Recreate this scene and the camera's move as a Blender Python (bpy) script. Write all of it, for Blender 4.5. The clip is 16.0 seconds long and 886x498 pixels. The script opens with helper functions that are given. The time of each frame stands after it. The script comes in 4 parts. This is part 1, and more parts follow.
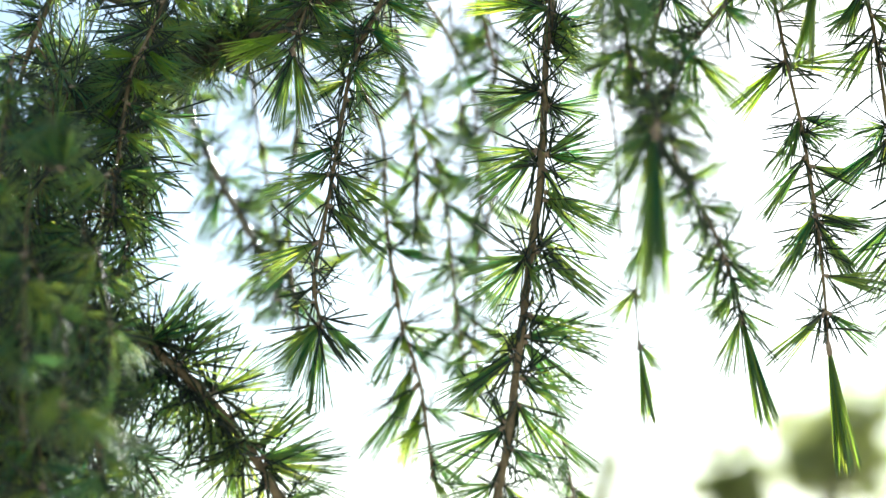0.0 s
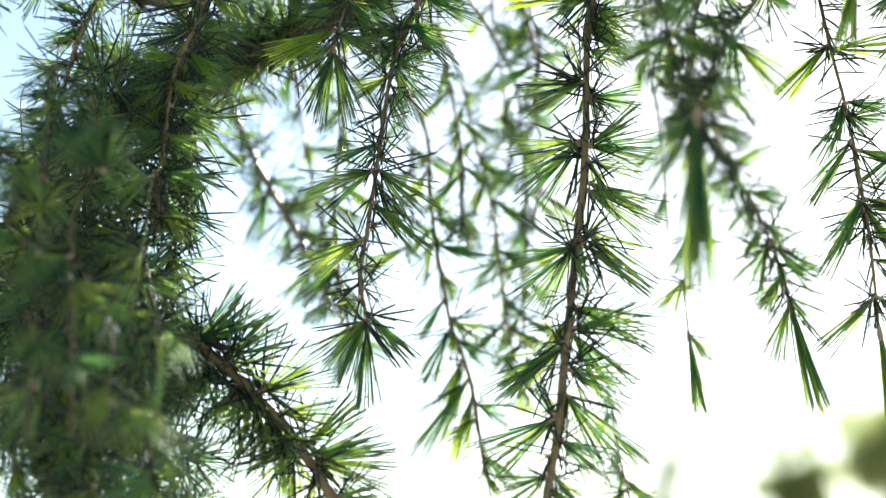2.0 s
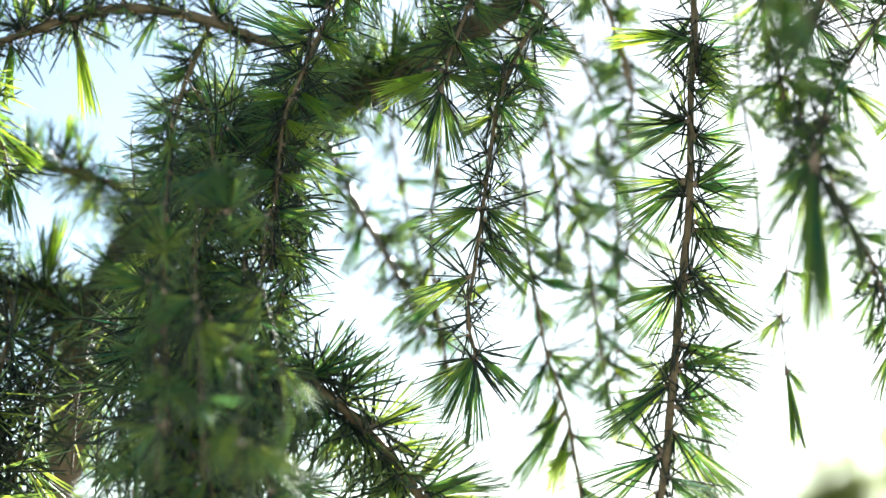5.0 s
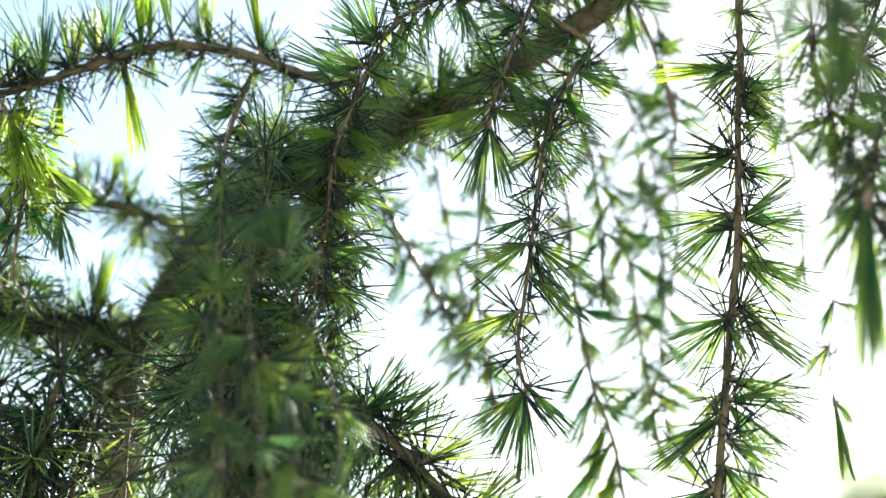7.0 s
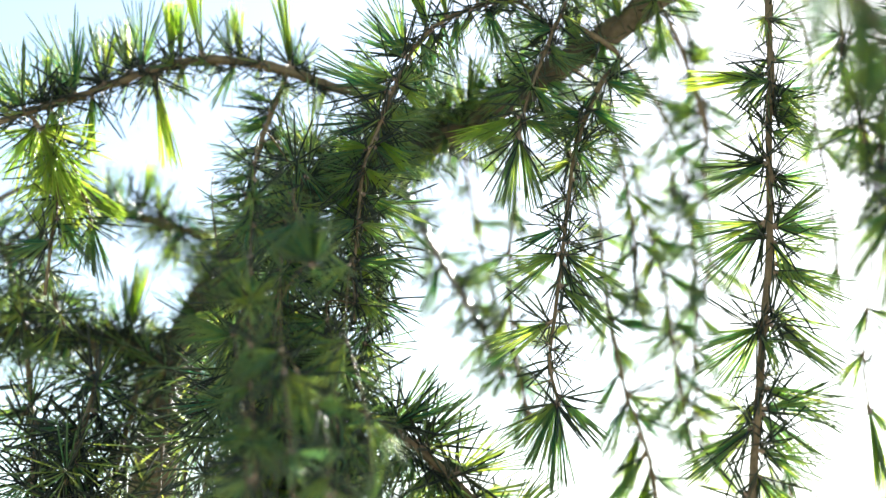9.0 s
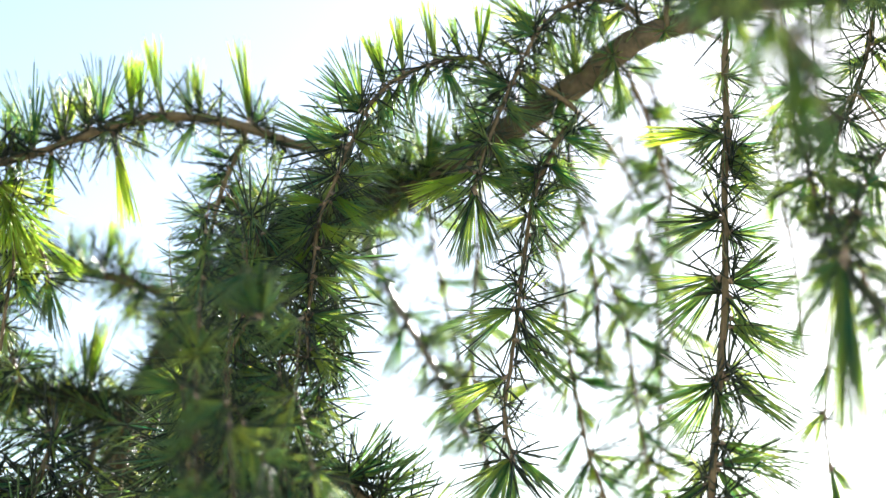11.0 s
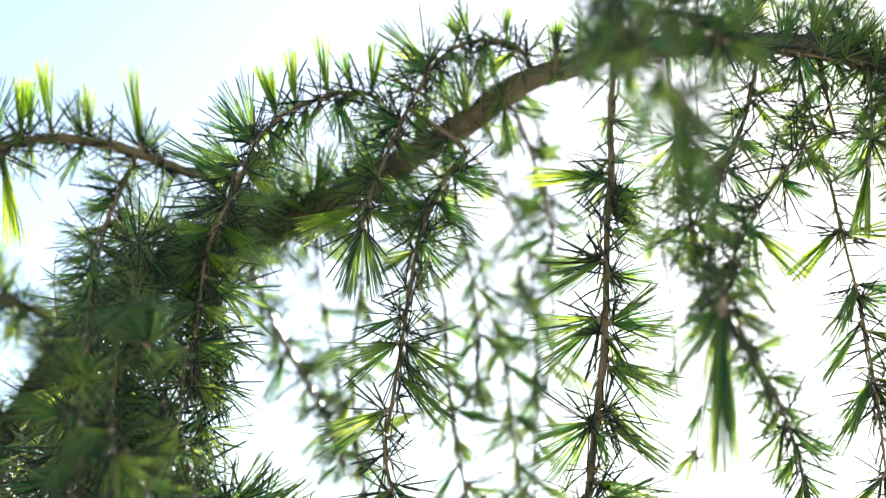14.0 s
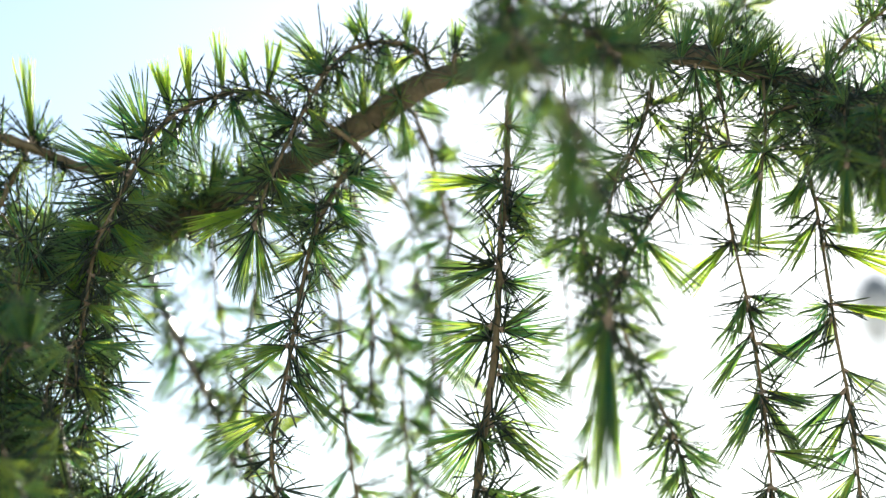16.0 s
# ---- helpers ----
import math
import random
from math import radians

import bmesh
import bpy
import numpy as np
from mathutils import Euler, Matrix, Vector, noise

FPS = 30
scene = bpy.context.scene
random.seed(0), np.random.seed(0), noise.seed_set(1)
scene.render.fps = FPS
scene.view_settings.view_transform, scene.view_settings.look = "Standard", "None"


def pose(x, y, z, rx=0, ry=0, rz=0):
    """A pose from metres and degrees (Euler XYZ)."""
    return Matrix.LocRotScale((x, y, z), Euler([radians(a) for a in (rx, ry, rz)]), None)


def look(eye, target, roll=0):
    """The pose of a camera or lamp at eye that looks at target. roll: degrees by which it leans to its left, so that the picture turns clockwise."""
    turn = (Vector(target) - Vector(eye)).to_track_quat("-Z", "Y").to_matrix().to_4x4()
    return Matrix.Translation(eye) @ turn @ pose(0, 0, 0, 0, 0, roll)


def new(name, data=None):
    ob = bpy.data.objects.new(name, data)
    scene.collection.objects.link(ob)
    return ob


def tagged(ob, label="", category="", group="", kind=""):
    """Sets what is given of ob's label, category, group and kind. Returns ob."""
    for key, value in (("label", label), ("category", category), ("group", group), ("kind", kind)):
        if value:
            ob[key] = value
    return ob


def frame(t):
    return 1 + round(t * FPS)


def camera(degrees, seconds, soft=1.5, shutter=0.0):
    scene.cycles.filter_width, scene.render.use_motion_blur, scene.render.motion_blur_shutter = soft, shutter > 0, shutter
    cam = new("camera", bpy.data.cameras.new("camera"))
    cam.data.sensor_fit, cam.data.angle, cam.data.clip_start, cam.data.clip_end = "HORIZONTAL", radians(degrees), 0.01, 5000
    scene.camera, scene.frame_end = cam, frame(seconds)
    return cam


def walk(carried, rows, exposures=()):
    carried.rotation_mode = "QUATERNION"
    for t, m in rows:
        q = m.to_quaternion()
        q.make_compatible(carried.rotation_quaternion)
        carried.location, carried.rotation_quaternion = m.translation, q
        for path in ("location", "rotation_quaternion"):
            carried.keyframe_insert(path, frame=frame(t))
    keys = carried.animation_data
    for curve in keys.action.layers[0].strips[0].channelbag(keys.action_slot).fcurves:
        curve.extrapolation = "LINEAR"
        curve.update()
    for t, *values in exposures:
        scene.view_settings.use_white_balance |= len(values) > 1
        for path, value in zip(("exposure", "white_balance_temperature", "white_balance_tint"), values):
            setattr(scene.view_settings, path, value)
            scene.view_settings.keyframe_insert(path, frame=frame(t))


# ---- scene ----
cam = camera(28.17, 16.0, soft=1.45)
cam.data.dof.use_dof = True
cam.data.dof.focus_distance, cam.data.dof.aperture_fstop = 0.985, 3.9
PATH = [
    (0, look((0.0305, 0.0191, 1.6019), (0.0829, 0.9395, 1.8314), 0.59)),
    (0.5, look((0.0311, 0.0219, 1.6018), (0.0778, 0.9425, 1.8317), 0.21)),
    (1, look((0.0323, 0.0221, 1.6012), (0.0727, 0.9424, 1.8334), -0.06)),
    (1.5, look((0.0371, 0.0221, 1.5975), (0.0680, 0.9424, 1.8314), -0.30)),
    (2, look((0.0361, 0.0213, 1.5953), (0.0587, 0.9420, 1.8284), -0.37)),
    (2.5, look((0.0299, 0.0224, 1.5977), (0.0458, 0.9435, 1.8296), -0.24)),
    (3, look((0.0290, 0.0203, 1.5968), (0.0411, 0.9410, 1.8304), -0.25)),
    (3.5, look((0.0251, 0.0139, 1.5909), (0.0340, 0.9340, 1.8271), -0.37)),
    (4, look((0.0171, 0.0093, 1.5965), (0.0224, 0.9293, 1.8334), -0.18)),
    (4.5, look((0.0061, 0.0061, 1.6024), (0.0101, 0.9261, 1.8391), 0.09)),
    (7, look((-0.0152, -0.0033, 1.6167), (-0.0267, 0.9143, 1.8622), -0.03)),
    (7.5, look((-0.0197, -0.0065, 1.6133), (-0.0368, 0.9109, 1.8593), 0.03)),
    (8, look((-0.0202, -0.0085, 1.6125), (-0.0429, 0.9085, 1.8599), -0.01)),
    (8.5, look((-0.0180, -0.0065, 1.6198), (-0.0483, 0.9105, 1.8662), -0.27)),
    (11, look((0.0142, 0.0029, 1.6075), (-0.0178, 0.9073, 1.8966), -0.16)),
    (11.5, look((0.0112, 0.0036, 1.6129), (-0.0091, 0.9066, 1.9072), -0.11)),
    (12, look((0.0019, -0.0034, 1.6172), (-0.0062, 0.8993, 1.9130), 0.09)),
    (12.5, look((-0.0087, -0.0127, 1.6208), (0.0052, 0.8897, 1.9176), 0.36)),
    (13, look((-0.0121, -0.0165, 1.6216), (0.0163, 0.8865, 1.9154), 0.49)),
    (13.5, look((-0.0047, -0.0160, 1.6171), (0.0298, 0.8865, 1.9119), 0.44)),
    (14, look((0.0066, -0.0132, 1.6136), (0.0428, 0.8884, 1.9108), 0.44)),
    (14.5, look((0.0156, -0.0066, 1.6138), (0.0583, 0.8959, 1.9072), 0.48)),
    (15, look((0.0192, -0.0016, 1.6156), (0.0698, 0.8994, 1.9124), 0.55)),
    (15.5, look((0.0176, -0.0063, 1.6186), (0.0848, 0.8942, 1.9139), 0.72)),
    (16, look((0.0218, -0.0111, 1.6241), (0.1014, 0.8895, 1.9159), 0.87)),
]
walk(cam, PATH, [(0, 2.02, 6050, 6.0), (4.5, 2.08, 6050, 6.5), (8, 2.26, 6200, 9.0), (11.5, 2.31, 6350, 11.5), (14, 2.20, 6300, 10.0), (16, 2.06, 6250, 8.0)])


# ---- world, sun, exposure ----
SUN_ELEV, SUN_AZ = 24.0, 16.4          # degrees; azimuth clockwise from +y
world = bpy.data.worlds.new("sky")
scene.world = world
world.use_nodes = True
wn, wl = world.node_tree.nodes, world.node_tree.links
sky = wn.new("ShaderNodeTexSky")
sky.sky_type, sky.sun_disc = "NISHITA", False
sky.sun_elevation, sky.sun_rotation = radians(SUN_ELEV), radians(SUN_AZ)
sky.air_density, sky.dust_density, sky.ozone_density = 1.1, 0.30, 0.3
wn["Background"].inputs["Strength"].default_value = 0.05
wl.new(sky.outputs["Color"], wn["Background"].inputs["Color"])

sun_data = bpy.data.lights.new("sun", "SUN")
sun_data.energy, sun_data.angle, sun_data.color = 5.0, radians(0.5), (1.0, 0.95, 0.88)
sun = new("sun", sun_data)
to_sun = Vector((math.sin(radians(SUN_AZ)) * math.cos(radians(SUN_ELEV)), math.cos(radians(SUN_AZ)) * math.cos(radians(SUN_ELEV)), math.sin(radians(SUN_ELEV))))
sun.matrix_world = look(to_sun * 50, (0, 0, 0))


# ---- materials ----
def material(name):
    m = bpy.data.materials.new(name)
    m.use_nodes = True
    m.node_tree.nodes.clear()
    return m, m.node_tree.nodes, m.node_tree.links


def node(nodes, kind, **values):
    n = nodes.new(kind)
    for key, value in values.items():
        n.inputs[key.replace("_", " ")].default_value = value
    return n


def ramp(nodes, stops):
    r = nodes.new("ShaderNodeValToRGB")
    for i, (at, colour) in enumerate(stops):
        e = r.color_ramp.elements[i] if i < 2 else r.color_ramp.elements.new(at)
        e.position, e.color = at, (*colour, 1)
    return r


def leaf_material(name, dark, light, thin_dark, thin_light, scale, through_it=0.5, gloss=0.3, tip=None):
    """Backlit foliage: matt upper side, light passing through, a waxy sheen."""
    m, n, l = material(name)
    info = n.new("ShaderNodeObjectInfo")
    geo = n.new("ShaderNodeNewGeometry")
    coord = n.new("ShaderNodeTexCoord")
    grain = node(n, "ShaderNodeTexNoise", Scale=scale, Detail=2.0)
    l.new(coord.outputs["Object"], grain.inputs["Vector"])
    mix = n.new("ShaderNodeMath"); mix.operation = "MULTIPLY_ADD"
    l.new(geo.outputs["Random Per Island"], mix.inputs[0]); mix.inputs[1].default_value = 0.65
    half = n.new("ShaderNodeMath"); half.operation = "MULTIPLY"
    l.new(info.outputs["Random"], half.inputs[0]); half.inputs[1].default_value = 0.35
    l.new(half.outputs[0], mix.inputs[2])
    mix2 = n.new("ShaderNodeMath"); mix2.operation = "MULTIPLY_ADD"
    l.new(grain.outputs["Fac"], mix2.inputs[0]); mix2.inputs[1].default_value = 0.3
    l.new(mix.outputs[0], mix2.inputs[2])
    ra, rb = ramp(n, [(0.2, dark), (1.0, light)]), ramp(n, [(0.2, thin_dark), (1.0, thin_light)])
    l.new(mix2.outputs[0], ra.inputs[0]); l.new(mix2.outputs[0], rb.inputs[0])
    diff, tran = n.new("ShaderNodeBsdfDiffuse"), n.new("ShaderNodeBsdfTranslucent")
    l.new(ra.outputs[0], diff.inputs[0]); l.new(rb.outputs[0], tran.inputs[0])
    if tip:
        # needle ends coloured darker, for how they stand against bright sky; foot stays fresh
        far = n.new("ShaderNodeVectorMath"); far.operation = "LENGTH"
        l.new(coord.outputs["Object"], far.inputs[0])
        share = node(n, "ShaderNodeMapRange", From_Min=0.45, From_Max=0.9)
        l.new(far.outputs["Value"], share.inputs["Value"])
        for source, goal in ((ra, diff), (rb, tran)):
            dark_tip = n.new("ShaderNodeMix"); dark_tip.data_type = "RGBA"
            l.new(share.outputs[0], dark_tip.inputs[0]); l.new(source.outputs[0], dark_tip.inputs[6])
            dark_tip.inputs[7].default_value = (*tip, 1)
            l.new(dark_tip.outputs[2], goal.inputs[0])
    body = node(n, "ShaderNodeMixShader", Fac=through_it)
    l.new(diff.outputs[0], body.inputs[1]); l.new(tran.outputs[0], body.inputs[2])
    shine = node(n, "ShaderNodeBsdfGlossy", Roughness=gloss)
    fres = node(n, "ShaderNodeFresnel", IOR=1.35)
    waxy = n.new("ShaderNodeMath"); waxy.operation = "MULTIPLY"
    l.new(fres.outputs[0], waxy.inputs[0]); waxy.inputs[1].default_value = 0.27
    out = n.new("ShaderNodeMixShader")
    l.new(waxy.outputs[0], out.inputs[0]); l.new(body.outputs[0], out.inputs[1]); l.new(shine.outputs[0], out.inputs[2])
    end = n.new("ShaderNodeOutputMaterial")
    l.new(out.outputs[0], end.inputs[0])
    return m


def rough_material(name, dark, light, scale, bump=0.4, rough=0.75, stretch=(1, 1, 1), distance=0.001, fine=6.0, shine=0.3):
    m, n, l = material(name)
    coord = n.new("ShaderNodeTexCoord")
    mapping = node(n, "ShaderNodeMapping", Scale=stretch)
    l.new(coord.outputs["Object"], mapping.inputs["Vector"])
    big = node(n, "ShaderNodeTexNoise", Scale=scale, Detail=3.0)
    small = node(n, "ShaderNodeTexNoise", Scale=scale * fine, Detail=4.0)
    for t in (big, small):
        l.new(mapping.outputs[0], t.inputs["Vector"])
    add = n.new("ShaderNodeMath"); add.operation = "MULTIPLY_ADD"
    l.new(small.outputs["Fac"], add.inputs[0]); add.inputs[1].default_value = 0.5
    half = n.new("ShaderNodeMath"); half.operation = "MULTIPLY"
    l.new(big.outputs["Fac"], half.inputs[0]); half.inputs[1].default_value = 0.5
    l.new(half.outputs[0], add.inputs[2])
    r = ramp(n, [(0.3, dark), (0.7, light)])
    l.new(add.outputs[0], r.inputs[0])
    b = node(n, "ShaderNodeBump", Strength=bump, Distance=distance)
    l.new(add.outputs[0], b.inputs["Height"])
    p = node(n, "ShaderNodeBsdfPrincipled", Roughness=rough, Specular_IOR_Level=shine)
    l.new(r.outputs[0], p.inputs["Base Color"]); l.new(b.outputs[0], p.inputs["Normal"])
    end = n.new("ShaderNodeOutputMaterial")
    l.new(p.outputs[0], end.inputs[0])
    return m


NEEDLE = leaf_material("needle", (0.037, 0.122, 0.098), (0.115, 0.235, 0.115), (0.18, 0.52, 0.31), (0.94, 0.98, 0.32), 3.0, 0.7, 0.48, (0.222, 0.306, 0.146))
# young shoots' green, brightened to stand for sun coming through the needles
YOUNG_SUNLIT_NEEDLE = leaf_material("young_sunlit_needle", (0.09, 0.17, 0.05), (0.17, 0.26, 0.08), (0.52, 0.80, 0.20), (0.92, 0.98, 0.30), 3.0, 0.72, 0.4)
# dry old needles, toned darker too for the shade among the foliage
OLD_SHADED_NEEDLE = leaf_material("old_shaded_needle", (0.027, 0.040, 0.034), (0.072, 0.082, 0.056), (0.05, 0.09, 0.06), (0.19, 0.24, 0.11), 3.0, 0.4, 0.5)
LEAF = leaf_material("broad_leaf", (0.09, 0.12, 0.02), (0.16, 0.18, 0.04), (0.34, 0.41, 0.11), (0.54, 0.58, 0.20), 1.0, 0.62, 0.7)
BARK = rough_material("limb_bark", (0.062, 0.056, 0.030), (0.23, 0.170, 0.098), 60, 0.8, 0.8, (1, 1, 1), 0.0015)
TWIG = rough_material("twig_bark", (0.10, 0.074, 0.035), (0.27, 0.195, 0.095), 140, 0.6, 0.65, (1, 1, 0.4), 0.0006, 6.0, 0.35)
# twig bark made paler: white sun highlights put into the colour
SUNLIT_TWIG = rough_material("sunlit_twig_bark", (0.24, 0.20, 0.16), (0.50, 0.43, 0.36), 140, 0.6, 0.38, (1, 1, 0.4), 0.0006, 6.0, 0.7)
# ground tone invented pale, so that it throws light up into the foliage
BOUNCE_GROUND = rough_material("bounce_ground", (0.30, 0.28, 0.25), (0.46, 0.43, 0.39), 0.6, 0.5, 0.9, (1, 1, 1), 0.03, 40)
# tan stub at each tuft's foot, paler than the twig bark
PALE_STUB = rough_material("pale_stub", (0.22, 0.15, 0.09), (0.46, 0.36, 0.24), 4.0, 0.4, 0.6, (1, 1, 1), 0.02)
TRUNK = rough_material("trunk_bark", (0.06, 0.05, 0.04), (0.16, 0.13, 0.10), 6, 0.8, 0.9, (1, 1, 0.3), 0.02)
LAMP_METAL = rough_material("painted_steel", (0.16, 0.17, 0.18), (0.22, 0.23, 0.24), 4.0, 0.1, 0.45, (1, 1, 1), 0.001, 12)
LENS_M, gn, gl = material("lamp_lens")
gp = node(gn, "ShaderNodeBsdfPrincipled", Roughness=0.3, Base_Color=(0.6, 0.6, 0.58, 1))
gl.new(gp.outputs[0], gn.new("ShaderNodeOutputMaterial").inputs[0])


# ---- mesh helpers ----
def mesh_of(name, verts, faces, mats, slots=None, smooth=True):
    me = bpy.data.meshes.new(name)
    me.from_pydata(verts, [], faces)
    for m in mats:
        me.materials.append(m)
    if slots is not None:
        me.polygons.foreach_set("material_index", slots)
    me.polygons.foreach_set("use_smooth", [smooth] * len(me.polygons))
    me.update()
    return me


def child(name, me, owner, m=None, label=""):
    ob = new(name, me)
    ob.parent = owner
    if m is not None:
        ob.matrix_local = m
    return tagged(ob, label)


def frame_of(d):
    """Two directions square to d."""
    d = Vector(d).normalized()
    a = d.cross(Vector((0, 0, 1)) if abs(d.z) < 0.9 else Vector((1, 0, 0))).normalized()
    return d, a, d.cross(a)


def smooth_path(pts, steps=6):
    """A Catmull-Rom curve through the points."""
    p = [Vector(q) for q in pts]
    p = [2 * p[0] - p[1], *p, 2 * p[-1] - p[-2]]
    out = []
    for i in range(1, len(p) - 2):
        for k in range(steps):
            u = k / steps
            out.append(0.5 * (2 * p[i] + (p[i + 1] - p[i - 1]) * u + (2 * p[i - 1] - 5 * p[i] + 4 * p[i + 1] - p[i + 2]) * u**2
                              + (3 * p[i] - p[i - 1] - 3 * p[i + 1] + p[i + 2]) * u**3))
    return out + [p[-2]]


def tube(path, r0, r1, sides, rng, knots=0.12, girth=None):
    """A tapering, slightly knotty, closed stem along a path."""
    verts, faces, n = [], [], len(path)
    for i, q in enumerate(path):
        d = path[min(i + 1, n - 1)] - path[max(i - 1, 0)]
        _, a, b = frame_of(d)
        r = (girth(i / (n - 1)) if girth else r0 + (r1 - r0) * i / (n - 1)) * (1 + rng.uniform(-knots, knots))
        for k in range(sides):
            w = 2 * math.pi * k / sides
            rr = r * (1 + rng.uniform(-0.06, 0.06))
            verts.append(q + a * rr * math.cos(w) + b * rr * math.sin(w))
    for i in range(n - 1):
        for k in range(sides):
            k2 = (k + 1) % sides
            faces.append((i * sides + k, i * sides + k2, (i + 1) * sides + k2, (i + 1) * sides + k))
    faces.append(tuple(range(sides))[::-1])
    faces.append(tuple((n - 1) * sides + k for k in range(sides)))
    return verts, faces


def add_needle(verts, faces, base, d, length, r, bend):
    """One three-sided needle: thin foot, full middle, sharp tip, bent sideways."""
    d, a, b = frame_of(d)
    at = len(verts)
    for u, w in ((0.0, 0.7), (0.4, 1.0), (0.9, 0.8)):
        q = base + d * (length * u) + bend * (length * u * u)
        for k in range(3):
            v = 2.0944 * k
            verts.append(q + a * (r * w * math.cos(v)) + b * (r * w * math.sin(v)))
    verts.append(base + d * length + bend * length)
    for i in (0, 3):
        for k in range(3):
            k2 = (k + 1) % 3
            faces.append((at + i + k, at + i + k2, at + i + 3 + k2, at + i + 3 + k))
    for k in range(3):
        faces.append((at + 6 + k, at + 6 + (k + 1) % 3, at + 9))


def tuft_mesh(kind, seed):
    """A short shoot one unit long along +z: a brown stub, its bunch of soft green needles, and the dry dark ones that stand off round it."""
    rng = random.Random(seed)
    # kind d holds more dark needles, which puts shade into a tuft's colour
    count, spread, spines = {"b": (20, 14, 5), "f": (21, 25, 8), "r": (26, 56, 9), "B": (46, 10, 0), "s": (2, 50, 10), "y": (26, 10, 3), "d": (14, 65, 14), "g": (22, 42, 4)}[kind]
    verts, faces, slots = [], [], []
    flat = rng.uniform(0.65, 1.0)
    for i in range(count + spines):
        dry = i >= count
        off = rng.uniform(35, 75 if kind in "by" else 105) if dry else spread * math.sqrt(rng.random())
        w = rng.uniform(0, 2 * math.pi)
        off = radians(min(off, 105))
        side = Vector((math.cos(w), math.sin(w) * (1 if dry else flat), 0))
        d = (side * math.sin(off) + Vector((0, 0, math.cos(off)))).normalized()
        base = Vector((0, 0, rng.uniform(0.02, 0.09))) + side * rng.uniform(0, 0.02)
        bend = side * (rng.uniform(-0.06, 0.10) if dry else rng.uniform(-0.08, 0.12) * spread / 30) + Vector((rng.uniform(-0.04, 0.04), rng.uniform(-0.04, 0.04), 0))
        length = rng.uniform(0.5, 0.95) if dry else 1.0 - 0.4 * rng.random() ** 2
        add_needle(verts, faces, base, d, length, rng.uniform(0.0140, 0.0185) * (1.15 if kind == "s" else 1) if dry else rng.uniform(0.0112, 0.0150), bend)
        # y, g and part of B take the brighter needles of sunlit tufts
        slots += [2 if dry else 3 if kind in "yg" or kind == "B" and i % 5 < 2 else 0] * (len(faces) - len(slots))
    at = len(verts)
    for z, r in ((-0.03, 0.026), (0.03, 0.036), (0.075, 0.038), (0.11, 0.014)):
        for k in range(6):
            verts.append(Vector((r * math.cos(k * 1.0472), r * math.sin(k * 1.0472), z)))
    for i in range(3):
        for k in range(6):
            k2 = (k + 1) % 6
            faces.append((at + i * 6 + k, at + i * 6 + k2, at + i * 6 + 6 + k2, at + i * 6 + 6 + k))
            slots.append(1)
    return mesh_of("needle_tuft", verts, faces, (NEEDLE, PALE_STUB, OLD_SHADED_NEEDLE, YOUNG_SUNLIT_NEEDLE), slots)


TUFTS = {k: [tuft_mesh(k, 10 * i + ord(k)) for i in range(5)] for k in "bfrBsydg"}


def branch(at, label, group=""):
    """A branch of the tree: an Empty where it begins; its stems and tufts hang under it."""
    ob = new("conifer_branch")
    ob.location = at
    return tagged(ob, label, "branch", group)


def aim(ang, tilt):
    """ang: 0 down, 90 to +x, 180 up; tilt: towards +y."""
    a, t = radians(ang), radians(tilt)
    return Vector((math.sin(a) * math.cos(t), math.sin(t), -math.cos(a) * math.cos(t)))


def put_tuft(owner, origin, q, d, length, kind, rng):
    wide = min(length, 0.022 + 0.35 * length)
    m = Matrix.Translation(q - origin) @ d.to_track_quat("Z", "Y").to_matrix().to_4x4() @ pose(0, 0, 0, 0, 0, rng.uniform(0, 360)) @ Matrix.Diagonal((wide, wide, length, 1))
    child("needle_tuft", rng.choice(TUFTS[kind]), owner, m)


STEMS = {}
LIMB_GIRTH = ((0.0, 0.30, 0.42, 0.48, 0.53, 0.58, 0.66, 1.0), (0.0160, 0.0140, 0.0130, 0.0112, 0.0094, 0.0079, 0.0068, 0.0062))   # share of the way, radius


def along(path, s):
    """The place at a share of the way along a path, and its direction there."""
    n = len(path) - 1
    x = min(max(s, 0), 1) * n
    i = min(int(x), n - 1)
    return path[i].lerp(path[i + 1], x - i), (path[i + 1] - path[i]).normalized()


def grow(ob, tufts):
    """Tufts on a stem: (share of the way, angle, length in mm, kind, and the tilt where it is not left to chance) each."""
    path, origin, r0, r1, rng = STEMS[ob.name]
    for s, ang, length, kind, *lean in tufts:
        tilt = lean[0] if lean else rng.uniform(-28, 28)
        d = aim(ang, tilt)
        put_tuft(ob, origin, along(path, s)[0] + d * (r0 + (r1 - r0) * s) * 0.6, d, length / 1000 / math.cos(radians(tilt)), kind, rng)


